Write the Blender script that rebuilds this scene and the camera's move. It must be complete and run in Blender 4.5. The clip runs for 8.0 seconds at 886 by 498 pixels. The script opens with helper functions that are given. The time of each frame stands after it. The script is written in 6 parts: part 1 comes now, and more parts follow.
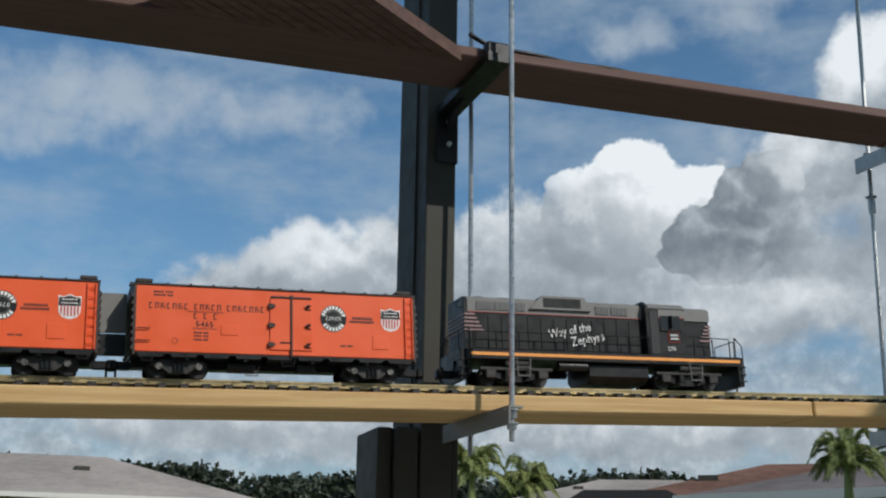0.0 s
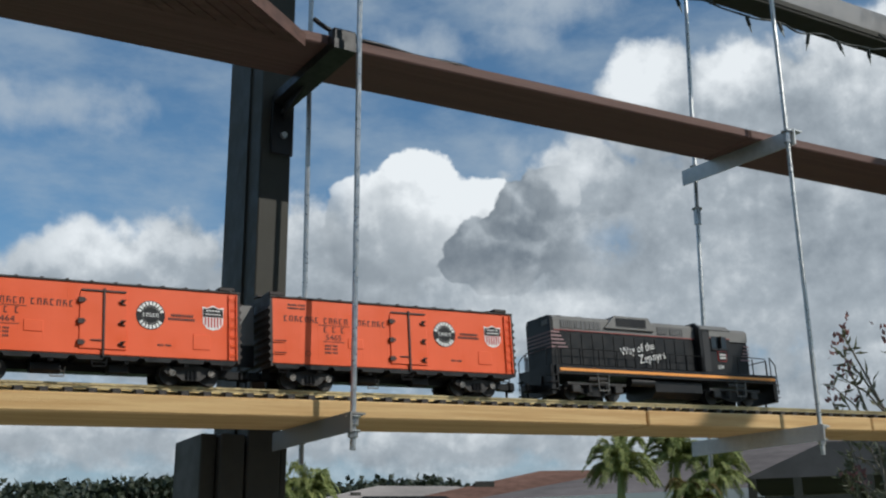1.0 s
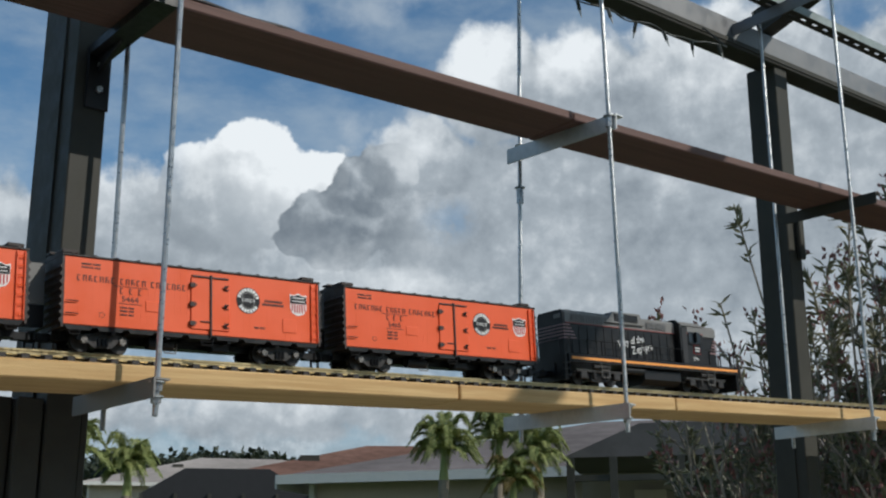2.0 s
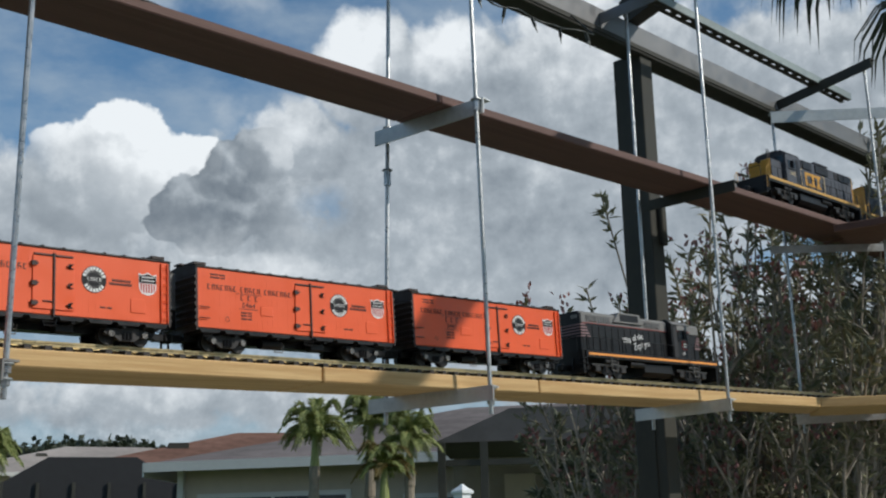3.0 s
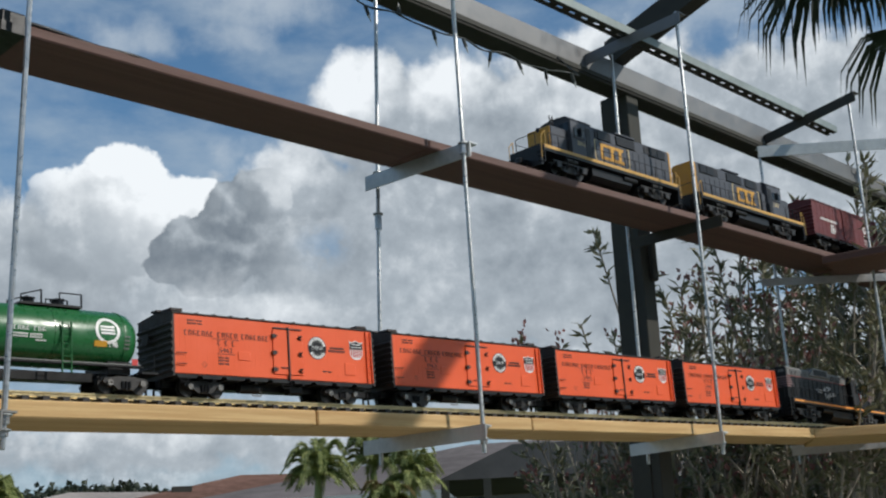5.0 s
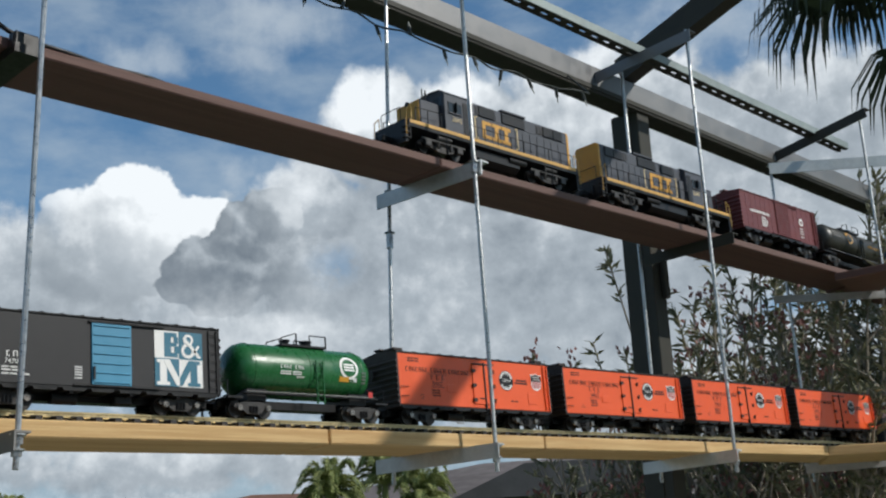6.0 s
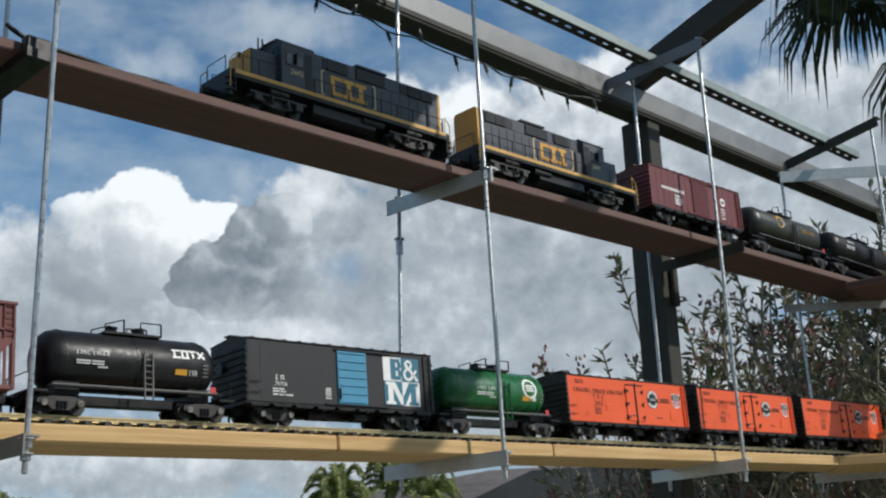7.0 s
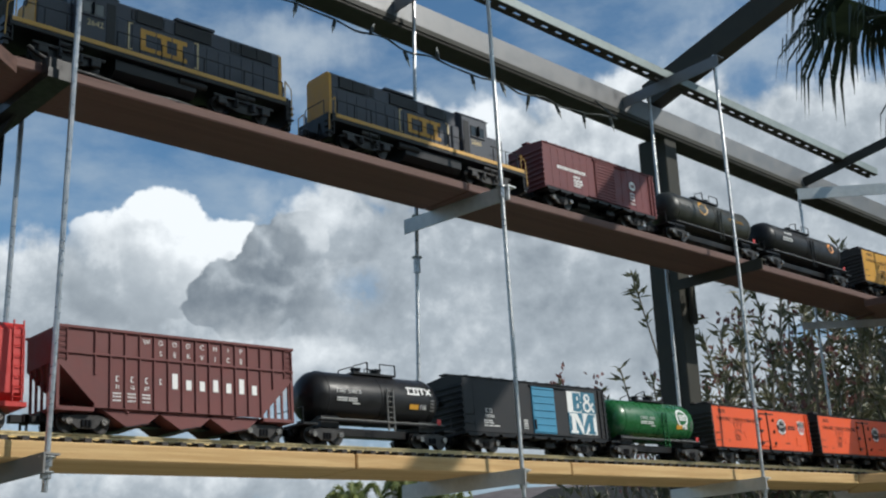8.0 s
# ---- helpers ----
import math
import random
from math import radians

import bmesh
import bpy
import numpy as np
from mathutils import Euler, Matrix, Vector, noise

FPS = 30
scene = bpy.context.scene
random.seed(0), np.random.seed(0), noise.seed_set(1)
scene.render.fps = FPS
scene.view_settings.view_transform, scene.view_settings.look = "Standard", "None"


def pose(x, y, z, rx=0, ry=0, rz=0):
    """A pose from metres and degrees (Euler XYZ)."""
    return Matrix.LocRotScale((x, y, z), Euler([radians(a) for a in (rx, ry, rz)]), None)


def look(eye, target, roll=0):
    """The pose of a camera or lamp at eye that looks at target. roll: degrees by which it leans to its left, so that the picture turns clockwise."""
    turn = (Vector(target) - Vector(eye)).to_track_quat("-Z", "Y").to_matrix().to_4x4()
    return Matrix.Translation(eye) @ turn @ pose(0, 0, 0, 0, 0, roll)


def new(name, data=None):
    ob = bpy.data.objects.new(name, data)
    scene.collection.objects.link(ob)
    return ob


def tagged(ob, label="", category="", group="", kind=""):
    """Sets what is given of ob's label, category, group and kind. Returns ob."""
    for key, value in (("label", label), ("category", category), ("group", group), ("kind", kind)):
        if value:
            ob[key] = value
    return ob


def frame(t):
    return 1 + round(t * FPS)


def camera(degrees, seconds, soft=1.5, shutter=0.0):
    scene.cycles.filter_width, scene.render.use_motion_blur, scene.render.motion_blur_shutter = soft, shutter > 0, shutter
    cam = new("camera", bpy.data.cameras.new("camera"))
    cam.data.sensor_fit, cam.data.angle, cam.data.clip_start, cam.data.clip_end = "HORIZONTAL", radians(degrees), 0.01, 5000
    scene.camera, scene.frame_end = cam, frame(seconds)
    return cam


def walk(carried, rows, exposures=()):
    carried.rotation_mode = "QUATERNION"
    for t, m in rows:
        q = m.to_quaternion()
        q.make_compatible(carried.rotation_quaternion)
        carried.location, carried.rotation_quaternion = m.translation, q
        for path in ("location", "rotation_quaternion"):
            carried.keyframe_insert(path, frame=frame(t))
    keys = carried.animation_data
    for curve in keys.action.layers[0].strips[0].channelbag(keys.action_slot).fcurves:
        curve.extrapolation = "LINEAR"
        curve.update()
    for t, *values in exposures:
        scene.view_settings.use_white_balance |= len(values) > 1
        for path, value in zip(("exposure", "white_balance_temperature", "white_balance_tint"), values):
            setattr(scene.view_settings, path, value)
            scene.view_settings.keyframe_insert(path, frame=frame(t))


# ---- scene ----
cam = camera(40.1, 8.0, soft=2.2)
PATH = [
    (0, (-0.729, -1.697, 1.711), (-0.077, 0.107, 2.279), 0.9),
    (0.5, (-0.799, -1.582, 1.721), (0.052, 0.119, 2.34), 0.2),
    (1, (-0.773, -1.569, 1.727), (0.199, 0.08, 2.306), -0.3),
    (1.5, (-0.76, -1.569, 1.723), (0.315, 0.019, 2.29), -0.3),
    (2, (-0.738, -1.568, 1.723), (0.463, -0.062, 2.263), -0.1),
    (3.5, (-0.717, -1.575, 1.714), (0.663, -0.225, 2.237), -1.7),
    (4, (-0.72, -1.589, 1.713), (0.655, -0.24, 2.25), -2.0),
    (4.5, (-0.725, -1.605, 1.715), (0.646, -0.256, 2.262), -2.3),
    (5, (-0.734, -1.615, 1.716), (0.615, -0.254, 2.29), -2.5),
    (6.5, (-0.736, -1.614, 1.715), (0.59, -0.246, 2.323), -2.5),
    (7, (-0.736, -1.612, 1.717), (0.582, -0.239, 2.331), -2.1),
    (7.5, (-0.738, -1.615, 1.716), (0.57, -0.237, 2.341), -2.2),
    (8, (-0.74, -1.614, 1.716), (0.552, -0.23, 2.359), -2.0),
]
walk(cam, [(t, look(eye, target, roll)) for t, eye, target, roll in PATH], [(0.0, -0.1, 6250, 9), (2.0, -0.08, 6250, 9), (4.0, -0.02, 6300, 10), (8.0, 0.07, 6250, 9)])
# ---- light: a sun behind the camera, a blue sky with heaped clouds ----
SUN_AZ, SUN_EL = 29.0, 38.0     # degrees from -y towards +x, and above the horizon
sun = new("sun", bpy.data.lights.new("sun", "SUN"))
sun.data.energy, sun.data.angle, sun.data.color = 3.2, radians(0.5), (1.0, 0.94, 0.85)
_d = Vector((math.sin(radians(SUN_AZ)) * math.cos(radians(SUN_EL)), -math.cos(radians(SUN_AZ)) * math.cos(radians(SUN_EL)), math.sin(radians(SUN_EL))))
sun.matrix_basis = look(_d * 30, (0, 0, 0))

world = bpy.data.worlds.new("world")
scene.world = world
world.use_nodes = True


class Nodes:
    """Short hand for building a node tree."""
    def __init__(self, tree):
        self.t = tree
        tree.nodes.clear()

    def n(self, kind, ins=None, **attrs):
        node = self.t.nodes.new(kind)
        for k, v in attrs.items():
            setattr(node, k, v)
        for k, v in (ins or {}).items():
            if isinstance(v, bpy.types.NodeSocket):
                self.t.links.new(v, node.inputs[k])
            else:
                node.inputs[k].default_value = v
        return node

    def math(self, op, a, b=0.0, c=0.0):
        return self.n("ShaderNodeMath", {0: a, 1: b, 2: c}, operation=op).outputs[0]

    def mix(self, f, a, b, blend="MIX"):
        m = self.n("ShaderNodeMix", {0: f, 6: a, 7: b}, data_type="RGBA", blend_type=blend)
        return m.outputs[2]

    def ramp(self, f, lo, hi, to0=0.0, to1=1.0, smooth=True):
        m = self.n("ShaderNodeMapRange", {0: f, 1: lo, 2: hi, 3: to0, 4: to1}, interpolation_type="SMOOTHSTEP" if smooth else "LINEAR")
        return m.outputs[0]

    def noise(self, vec, scale, detail=4.0, rough=0.55, out=0):
        return self.n("ShaderNodeTexNoise", {"Vector": vec, "Scale": scale, "Detail": detail, "Roughness": rough}).outputs[out]


# clouds, laid out by compass direction (degrees from +y towards +x) and height above the horizon
def cloud_density(name, blobs, rough=1.0, wide_too=False):
    """A node group: how thick the cloud is at (azimuth, elevation) in degrees."""
    g = bpy.data.node_groups.new(name, "ShaderNodeTree")
    g.interface.new_socket("P", in_out="INPUT", socket_type="NodeSocketVector")
    g.interface.new_socket("D", in_out="OUTPUT", socket_type="NodeSocketFloat")
    k = Nodes(g)
    p = k.n("NodeGroupInput").outputs[0]
    warp = k.n("ShaderNodeVectorMath", {0: k.noise(p, 0.3, 3, 0.5, 1), 1: (0.5, 0.5, 0.5)}, operation="SUBTRACT").outputs[0]
    pw = k.n("ShaderNodeVectorMath", {0: warp, 1: (2.6 * rough, 1.8 * rough, 0.0), 2: p}, operation="MULTIPLY_ADD").outputs[0]
    best = -1.6
    for az, el, raz, rel, wt in blobs:
        v = k.n("ShaderNodeVectorMath", {0: pw, 1: (1 / raz, 1 / rel, 0), 2: (-az / raz, -el / rel, 0)}, operation="MULTIPLY_ADD").outputs[0]
        dd = k.n("ShaderNodeVectorMath", {0: v, 1: v}, operation="DOT_PRODUCT").outputs["Value"]
        f = k.math("MULTIPLY_ADD", dd, -wt, wt)
        best = f if isinstance(best, float) else k.math("SMOOTH_MAX", best, f, 0.15)
    billow = k.noise(p, 0.62, 7, 0.55)
    total = k.math("MULTIPLY_ADD", billow, 1.5 * rough, -0.75 * rough)
    if wide_too:
        # beyond the view some broken cloud goes on
        wide = k.ramp(k.noise(p, 0.035, 3), 0.4, 0.66, -1.2, 0.7)
        best = k.math("MAXIMUM", best, k.math("ADD", wide, k.ramp(k.n("ShaderNodeSeparateXYZ", {0: p}).outputs[0], 68, 90, -2.5, 0.0)))
    k.n("NodeGroupOutput", {0: k.math("ADD", best, total)})
    return g


w = Nodes(world.node_tree)
sky = w.n("ShaderNodeTexSky", sky_type="NISHITA", sun_disc=False, sun_elevation=radians(SUN_EL), sun_rotation=radians(180 - SUN_AZ))
way = w.n("ShaderNodeSeparateXYZ", {0: w.n("ShaderNodeTexCoord").outputs["Generated"]})
az = w.math("DEGREES", w.math("ARCTAN2", way.outputs[0], way.outputs[1]))
el = w.math("DEGREES", w.math("ARCSINE", way.outputs[2]))
P = w.n("ShaderNodeCombineXYZ", {0: az, 1: el}).outputs[0]


def density(tree, dx=0.0, dy=0.0):
    v = w.n("ShaderNodeVectorMath", {0: P, 1: (dx, dy, 0)}, operation="ADD").outputs[0]
    g = w.t.nodes.new("ShaderNodeGroup")
    g.node_tree = tree
    w.t.links.new(v, g.inputs[0])
    return g.outputs[0]


def spot(caz, cel, raz, rel):
    v = w.n("ShaderNodeVectorMath", {0: P, 1: (1 / raz, 1 / rel, 0), 2: (-caz / raz, -cel / rel, 0)}, operation="MULTIPLY_ADD").outputs[0]
    return w.ramp(w.n("ShaderNodeVectorMath", {0: v}, operation="LENGTH").outputs["Value"], 1.0, 0.1)


def summed(*terms):
    total = 0.0
    for node, f in terms:
        total = w.math("MULTIPLY_ADD", node, f, total)
    return total


def tint(tone):
    """Cloud colour from grey shade to sunlit white."""
    low_half = w.mix(w.ramp(tone, 0.0, 0.5, smooth=False), (0.165, 0.198, 0.232, 1), (0.42, 0.462, 0.495, 1))
    return w.mix(w.ramp(tone, 0.5, 1.0, smooth=False), low_half, (0.9, 0.925, 0.93, 1))


fine = w.noise(P, 0.9, 6, 0.6)
soft = w.noise(P, 0.26, 5, 0.55)
# blue, with high thin streaks and a pale horizon
stretched = w.n("ShaderNodeMapping", {"Vector": P, "Scale": (0.1, 0.22, 1)}).outputs[0]
veil = w.ramp(w.noise(stretched, 1.0, 7, 0.6), 0.38, 0.72, 0.0, 0.5)
blue = w.n("ShaderNodeHueSaturation", {"Saturation": 0.98, "Value": 0.95, "Color": w.mix(1.0, sky.outputs[0], (0.072, 0.103, 0.114, 1), "MULTIPLY")}).outputs[0]
col = w.mix(w.ramp(el, 0, 17, 0.6, 0.0), blue, (0.33, 0.365, 0.4, 1))
col = w.mix(veil, col, (0.46, 0.53, 0.58, 1))
wisp = density(cloud_density("wisps", [(3.5, 22.6, 6.5, 1.7, 0.7), (11, 22.4, 5, 1.3, 0.5), (-2, 20.6, 6, 1.2, 0.5), (29.5, 26.3, 2.6, 1.2, 0.6), (36.0, 28.5, 4, 1.6, 0.6), (34.8, 26.8, 2, 0.8, 0.4), (34.3, 21.2, 0.9, 0.9, 0.5), (60, 27, 5, 2, 0.4)], 1.1))
col = w.mix(w.ramp(wisp, -0.35, 0.9, 0.0, 0.62), col, w.mix(soft, (0.42, 0.48, 0.53, 1), (0.64, 0.69, 0.72, 1)))
# low bank near the horizon
bank = w.math("MULTIPLY", w.ramp(el, 14.5, 9.0, 0.0, 0.8), w.ramp(w.noise(w.n("ShaderNodeMapping", {"Vector": P, "Scale": (0.16, 0.42, 1)}).outputs[0], 1.0, 6), 0.32, 0.62, 0.25, 1.0))
col = w.mix(bank, col, tint(w.ramp(fine, 0.3, 0.72, 0.28, 0.74)))
# the wide grey sheet with its bright heads, thinning to blue in places
sheet_tree = cloud_density("grey_sheet", [(41.2, 23.4, 2.9, 3.1, 1.1), (45.5, 22.6, 4.2, 3.4, 1.0), (53, 21.5, 7, 5.4, 0.9), (62, 20, 8, 5.6, 0.8), (37.8, 19.0, 3.2, 3.2, 0.9),
                                          (47, 16.5, 16, 5.5, 1.0), (23.5, 15.2, 4.6, 4.0, 0.8), (30, 14.2, 11, 3.2, 0.8), (33, 8.0, 12, 1.5, 0.5), (12, 8.0, 10, 1.4, 0.5), (57, 10, 14, 4, 0.7)], 0.75, True)
s0 = density(sheet_tree)
s_edge = w.ramp(w.math("SUBTRACT", s0, density(sheet_tree, -0.5, 0.9)), -0.1, 0.6, 0.0, 1.0)
gap = w.math("MULTIPLY", spot(38.7, 17.0, 2.0, 1.5), w.ramp(fine, 0.35, 0.6, 0.0, 0.7))
s_tone = summed((soft, 0.78), (fine, 0.55), (s_edge, 0.24), (spot(40.6, 24.6, 3.2, 3.0), 0.42), (spot(45.2, 24.4, 3.2, 2.2), 0.2), (spot(53, 25, 8, 3.4), 0.24), (spot(44.5, 18.6, 8, 3.4), -0.13), (spot(52, 15.5, 8, 3), -0.1),
                (spot(35.5, 13.8, 6, 1.6), 0.2), (spot(23, 18.6, 3, 1.4), 0.12))
s_cover = w.math("SUBTRACT", w.ramp(s0, -0.12, 0.34, 0.0, 0.97), gap)
col = w.mix(s_cover, col, tint(w.math("ADD", s_tone, -0.2)))
# low heap over the neighbouring roofs
heap_tree = cloud_density("low_heap", [(13.4, 15.0, 3.4, 2.9, 1.0), (17.6, 15.4, 3.0, 2.8, 0.9), (9.6, 13.6, 3.4, 2.2, 0.7), (18, 12, 9, 2.2, 0.7)], 0.9)
h0 = density(heap_tree)
h_tone = summed((w.ramp(w.math("SUBTRACT", h0, density(heap_tree, -0.3, 0.8)), -0.15, 0.6), 0.3), (soft, 0.45), (fine, 0.25), (spot(14.5, 16.4, 4.6, 2.2), 0.28))
col = w.mix(w.ramp(h0, -0.12, 0.45, 0.0, 0.96), col, tint(w.math("ADD", h_tone, 0.04)))
# the tall sunlit heap, brightest along its upper far edge
tall_tree = cloud_density("tall_heap", [(29.2, 18.6, 2.9, 3.2, 1.4), (26.8, 17.6, 2.5, 2.7, 1.2), (31.4, 18.4, 2.3, 2.1, 1.3), (32.7, 18.9, 1.5, 1.1, 1.0), (25.5, 15.0, 4.0, 3.0, 0.9)], 0.85)
t0 = density(tall_tree)
t_relief = w.ramp(w.math("SUBTRACT", t0, density(tall_tree, 0.35, 0.7)), -0.25, 0.65)
t_up = w.ramp(w.math("MULTIPLY_ADD", w.math("SUBTRACT", az, 25.0), 0.075, w.math("MULTIPLY", w.math("SUBTRACT", el, 15.2), 0.115)), 0.1, 0.95)
t_tone = summed((t_up, 0.56), (t_relief, 0.34), (soft, 0.26), (fine, 0.26))
col = w.mix(w.math("MULTIPLY", w.ramp(t0, -0.02, 0.2), w.ramp(az, 22.5, 26.5, 0.15, 1.0)), col, tint(w.math("ADD", t_tone, 0.02)))
# the dark heap that stands before it
dark_tree = cloud_density("dark_heap", [(33.4, 16.6, 2.9, 1.9, 1.3), (34.6, 18.2, 1.7, 1.6, 1.2), (35.9, 19.2, 1.5, 1.6, 1.1), (38.0, 16.4, 3.6, 2.0, 0.8), (31.6, 16.0, 1.5, 0.9, 0.9)], 1.0)
f0 = density(dark_tree)
f_relief = w.ramp(w.math("SUBTRACT", f0, density(dark_tree, 0.5, 0.5)), -0.1, 0.7)
f_tone = summed((f_relief, 0.42), (fine, 0.42), (soft, 0.2), (w.ramp(az, 34.0, 39), 0.3), (spot(34.2, 19.2, 1.4, 1.2), 0.12))
fade = w.math("MULTIPLY", w.ramp(az, 40.5, 35.5), w.ramp(el, 13.6, 16.4))
col = w.mix(w.math("MULTIPLY", w.ramp(f0, -0.03, 0.17, 0.0, 0.96), fade), col, tint(w.math("ADD", f_tone, -0.23)))
bg = w.n("ShaderNodeBackground", {"Color": col, "Strength": 1.0})
w.n("ShaderNodeOutputWorld", {"Surface": bg.outputs[0]})
scene.view_settings.exposure = 0.0


# ---- materials ----
def paint(name, rgb, rough=0.5, metal=0.0, grain=0.12, scale=40.0, bump=0.15, bump_scale=300.0, spots=0.0, spec=0.5):
    """A surface with colour drift at two scales, uneven gloss and a fine relief, in object space."""
    m = bpy.data.materials.new(name)
    m.use_nodes = True
    k = Nodes(m.node_tree)
    tc = k.n("ShaderNodeTexCoord").outputs["Object"]
    big = k.noise(tc, scale * 0.15, 3)
    fine = k.noise(tc, scale * 2.0, 5, 0.65)
    v = k.math("ADD", k.ramp(big, 0.3, 0.7, 1 - grain, 1 + grain * 0.6), k.ramp(fine, 0.3, 0.7, -grain * 0.5, grain * 0.5))
    col = k.mix(1.0, (*rgb, 1), k.n("ShaderNodeCombineColor", {0: v, 1: v, 2: v}).outputs[0], "MULTIPLY")
    if spots:
        s = k.ramp(k.noise(tc, scale * 0.6, 6, 0.7), 0.55, 0.75, 0, spots)
        col = k.mix(s, col, (rgb[0] * 0.35, rgb[1] * 0.33, rgb[2] * 0.3, 1))
    r = k.ramp(fine, 0.25, 0.75, max(rough - 0.12, 0.03), min(rough + 0.12, 1.0))
    b = k.n("ShaderNodeBump", {"Strength": bump, "Distance": 0.002, "Height": k.noise(tc, bump_scale, 3)})
    p = k.n("ShaderNodeBsdfPrincipled", {"Base Color": col, "Roughness": r, "Metallic": metal, "Normal": b.outputs[0], "Specular IOR Level": spec})
    k.n("ShaderNodeOutputMaterial", {"Surface": p.outputs[0]})
    return m


def wood(name, light, dark, rough=0.65, ring=14.0, along=1.4, bump=0.3):
    """Sawn timber or composite board: long grain along x, a wider drift, and pores."""
    m = bpy.data.materials.new(name)
    m.use_nodes = True
    k = Nodes(m.node_tree)
    tc = k.n("ShaderNodeTexCoord").outputs["Object"]
    mp = k.n("ShaderNodeMapping", {"Vector": tc, "Scale": (along, ring * 2.2, ring * 3.0)}).outputs[0]
    g = k.noise(mp, 3.0, 6, 0.6)
    f = k.noise(k.n("ShaderNodeMapping", {"Vector": tc, "Scale": (along * 8, ring * 14, ring * 14)}).outputs[0], 4.0, 4, 0.7)
    drift = k.noise(tc, 2.2, 3)
    col = k.mix(k.ramp(g, 0.35, 0.68), (*dark, 1), (*light, 1))
    col = k.mix(k.ramp(drift, 0.35, 0.7, 0.0, 0.35), col, (dark[0] * 0.9, dark[1] * 0.9, dark[2] * 0.85, 1))
    col = k.mix(k.ramp(f, 0.55, 0.8, 0.0, 0.35), col, (dark[0] * 0.5, dark[1] * 0.45, dark[2] * 0.4, 1))
    b = k.n("ShaderNodeBump", {"Strength": bump, "Distance": 0.002, "Height": k.math("ADD", g, f)})
    p = k.n("ShaderNodeBsdfPrincipled", {"Base Color": col, "Roughness": rough, "Normal": b.outputs[0]})
    k.n("ShaderNodeOutputMaterial", {"Surface": p.outputs[0]})
    return m


PINE = wood("pine", (0.62, 0.42, 0.19), (0.48, 0.29, 0.11))
COMPOSITE = wood("composite_board", (0.155, 0.082, 0.064), (0.105, 0.054, 0.043), rough=0.7, ring=30, along=0.6)
DECK = wood("composite_plank", (0.15, 0.08, 0.062), (0.085, 0.045, 0.035), rough=0.7, ring=10, along=10)
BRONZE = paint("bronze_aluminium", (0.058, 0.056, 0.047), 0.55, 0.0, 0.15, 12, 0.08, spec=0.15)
BRONZE_LIGHT = paint("grey_aluminium", (0.2, 0.2, 0.2), 0.45, 0.3, 0.15, 12, 0.1)
ZINC = paint("zinc_rod", (0.5, 0.5, 0.49), 0.35, 0.85, 0.2, 60, 0.2, 900)
GALV = paint("galvanised_angle", (0.56, 0.56, 0.55), 0.45, 0.55, 0.18, 40, 0.12)
GALV2 = paint("pale_galvanised_angle", (0.5, 0.53, 0.53), 0.5, 0.4, 0.15, 40, 0.12)
BRONZE_GREEN = paint("painted_slotted_steel", (0.24, 0.28, 0.27), 0.5, 0.1, 0.2, 30)
WIRE = paint("green_wire", (0.012, 0.018, 0.014), 0.5)
LAMPGLASS = paint("lamp_glass", (0.45, 0.45, 0.42), 0.15)
BRASS = paint("brass_rail", (0.45, 0.36, 0.2), 0.38, 0.9, 0.2, 80)
TIE = paint("sleeper_plastic", (0.018, 0.014, 0.012), 0.6, 0, 0.2, 60)
ORANGE = paint("orange_paint", (0.80, 0.105, 0.022), 0.42, 0, 0.06, 14, 0.05)
BLACK = paint("black_paint", (0.014, 0.0135, 0.014), 0.4, 0, 0.2, 30, 0.05, spec=0.3)
GREY = paint("grey_paint", (0.2, 0.195, 0.185), 0.5, 0, 0.1, 30, 0.05, spec=0.3)
CHARCOAL = paint("charcoal_paint", (0.034, 0.033, 0.034), 0.5, 0, 0.12, 30, 0.05, spec=0.3)
STRIPE = paint("orange_stripe", (0.85, 0.33, 0.065), 0.45, 0, 0.05, 30, 0.03)
RED = paint("red_paint", (0.5, 0.03, 0.025), 0.45, 0, 0.06, 30, 0.03)
WHITE = paint("white_lettering", (0.78, 0.77, 0.74), 0.5, 0, 0.05, 30, 0.03)
BROWNBLACK = paint("dark_roof_paint", (0.035, 0.024, 0.02), 0.6, 0, 0.2, 40)
DARKINK = paint("dark_lettering", (0.035, 0.018, 0.014), 0.55, 0, 0.05, 30, 0.03)
NAVY = paint("navy_paint", (0.078, 0.083, 0.098), 0.5, 0, 0.12, 25, 0.05, spec=0.3)
YELLOW = paint("yellow_paint", (0.62, 0.31, 0.03), 0.45, 0, 0.1, 25, 0.05)
GREEN = paint("green_paint", (0.018, 0.12, 0.035), 0.3, 0, 0.1, 25, 0.04)
BLUE = paint("blue_paint", (0.06, 0.25, 0.39), 0.45, 0, 0.08, 25, 0.04)
TEAL = paint("teal_paint", (0.035, 0.15, 0.22), 0.45, 0, 0.08, 25, 0.04)
OXIDE = paint("weathered_oxide_paint", (0.165, 0.06, 0.056), 0.6, 0, 0.14, 25, 0.05, spec=0.3)
MAROON = paint("oxide_red_paint", (0.14, 0.022, 0.022), 0.5, 0, 0.12, 25, 0.05)
STEEL = paint("dark_steel", (0.035, 0.032, 0.03), 0.45, 0.3, 0.3, 120)
WHEEL = paint("wheel_metal", (0.22, 0.2, 0.18), 0.3, 0.8, 0.2, 120)


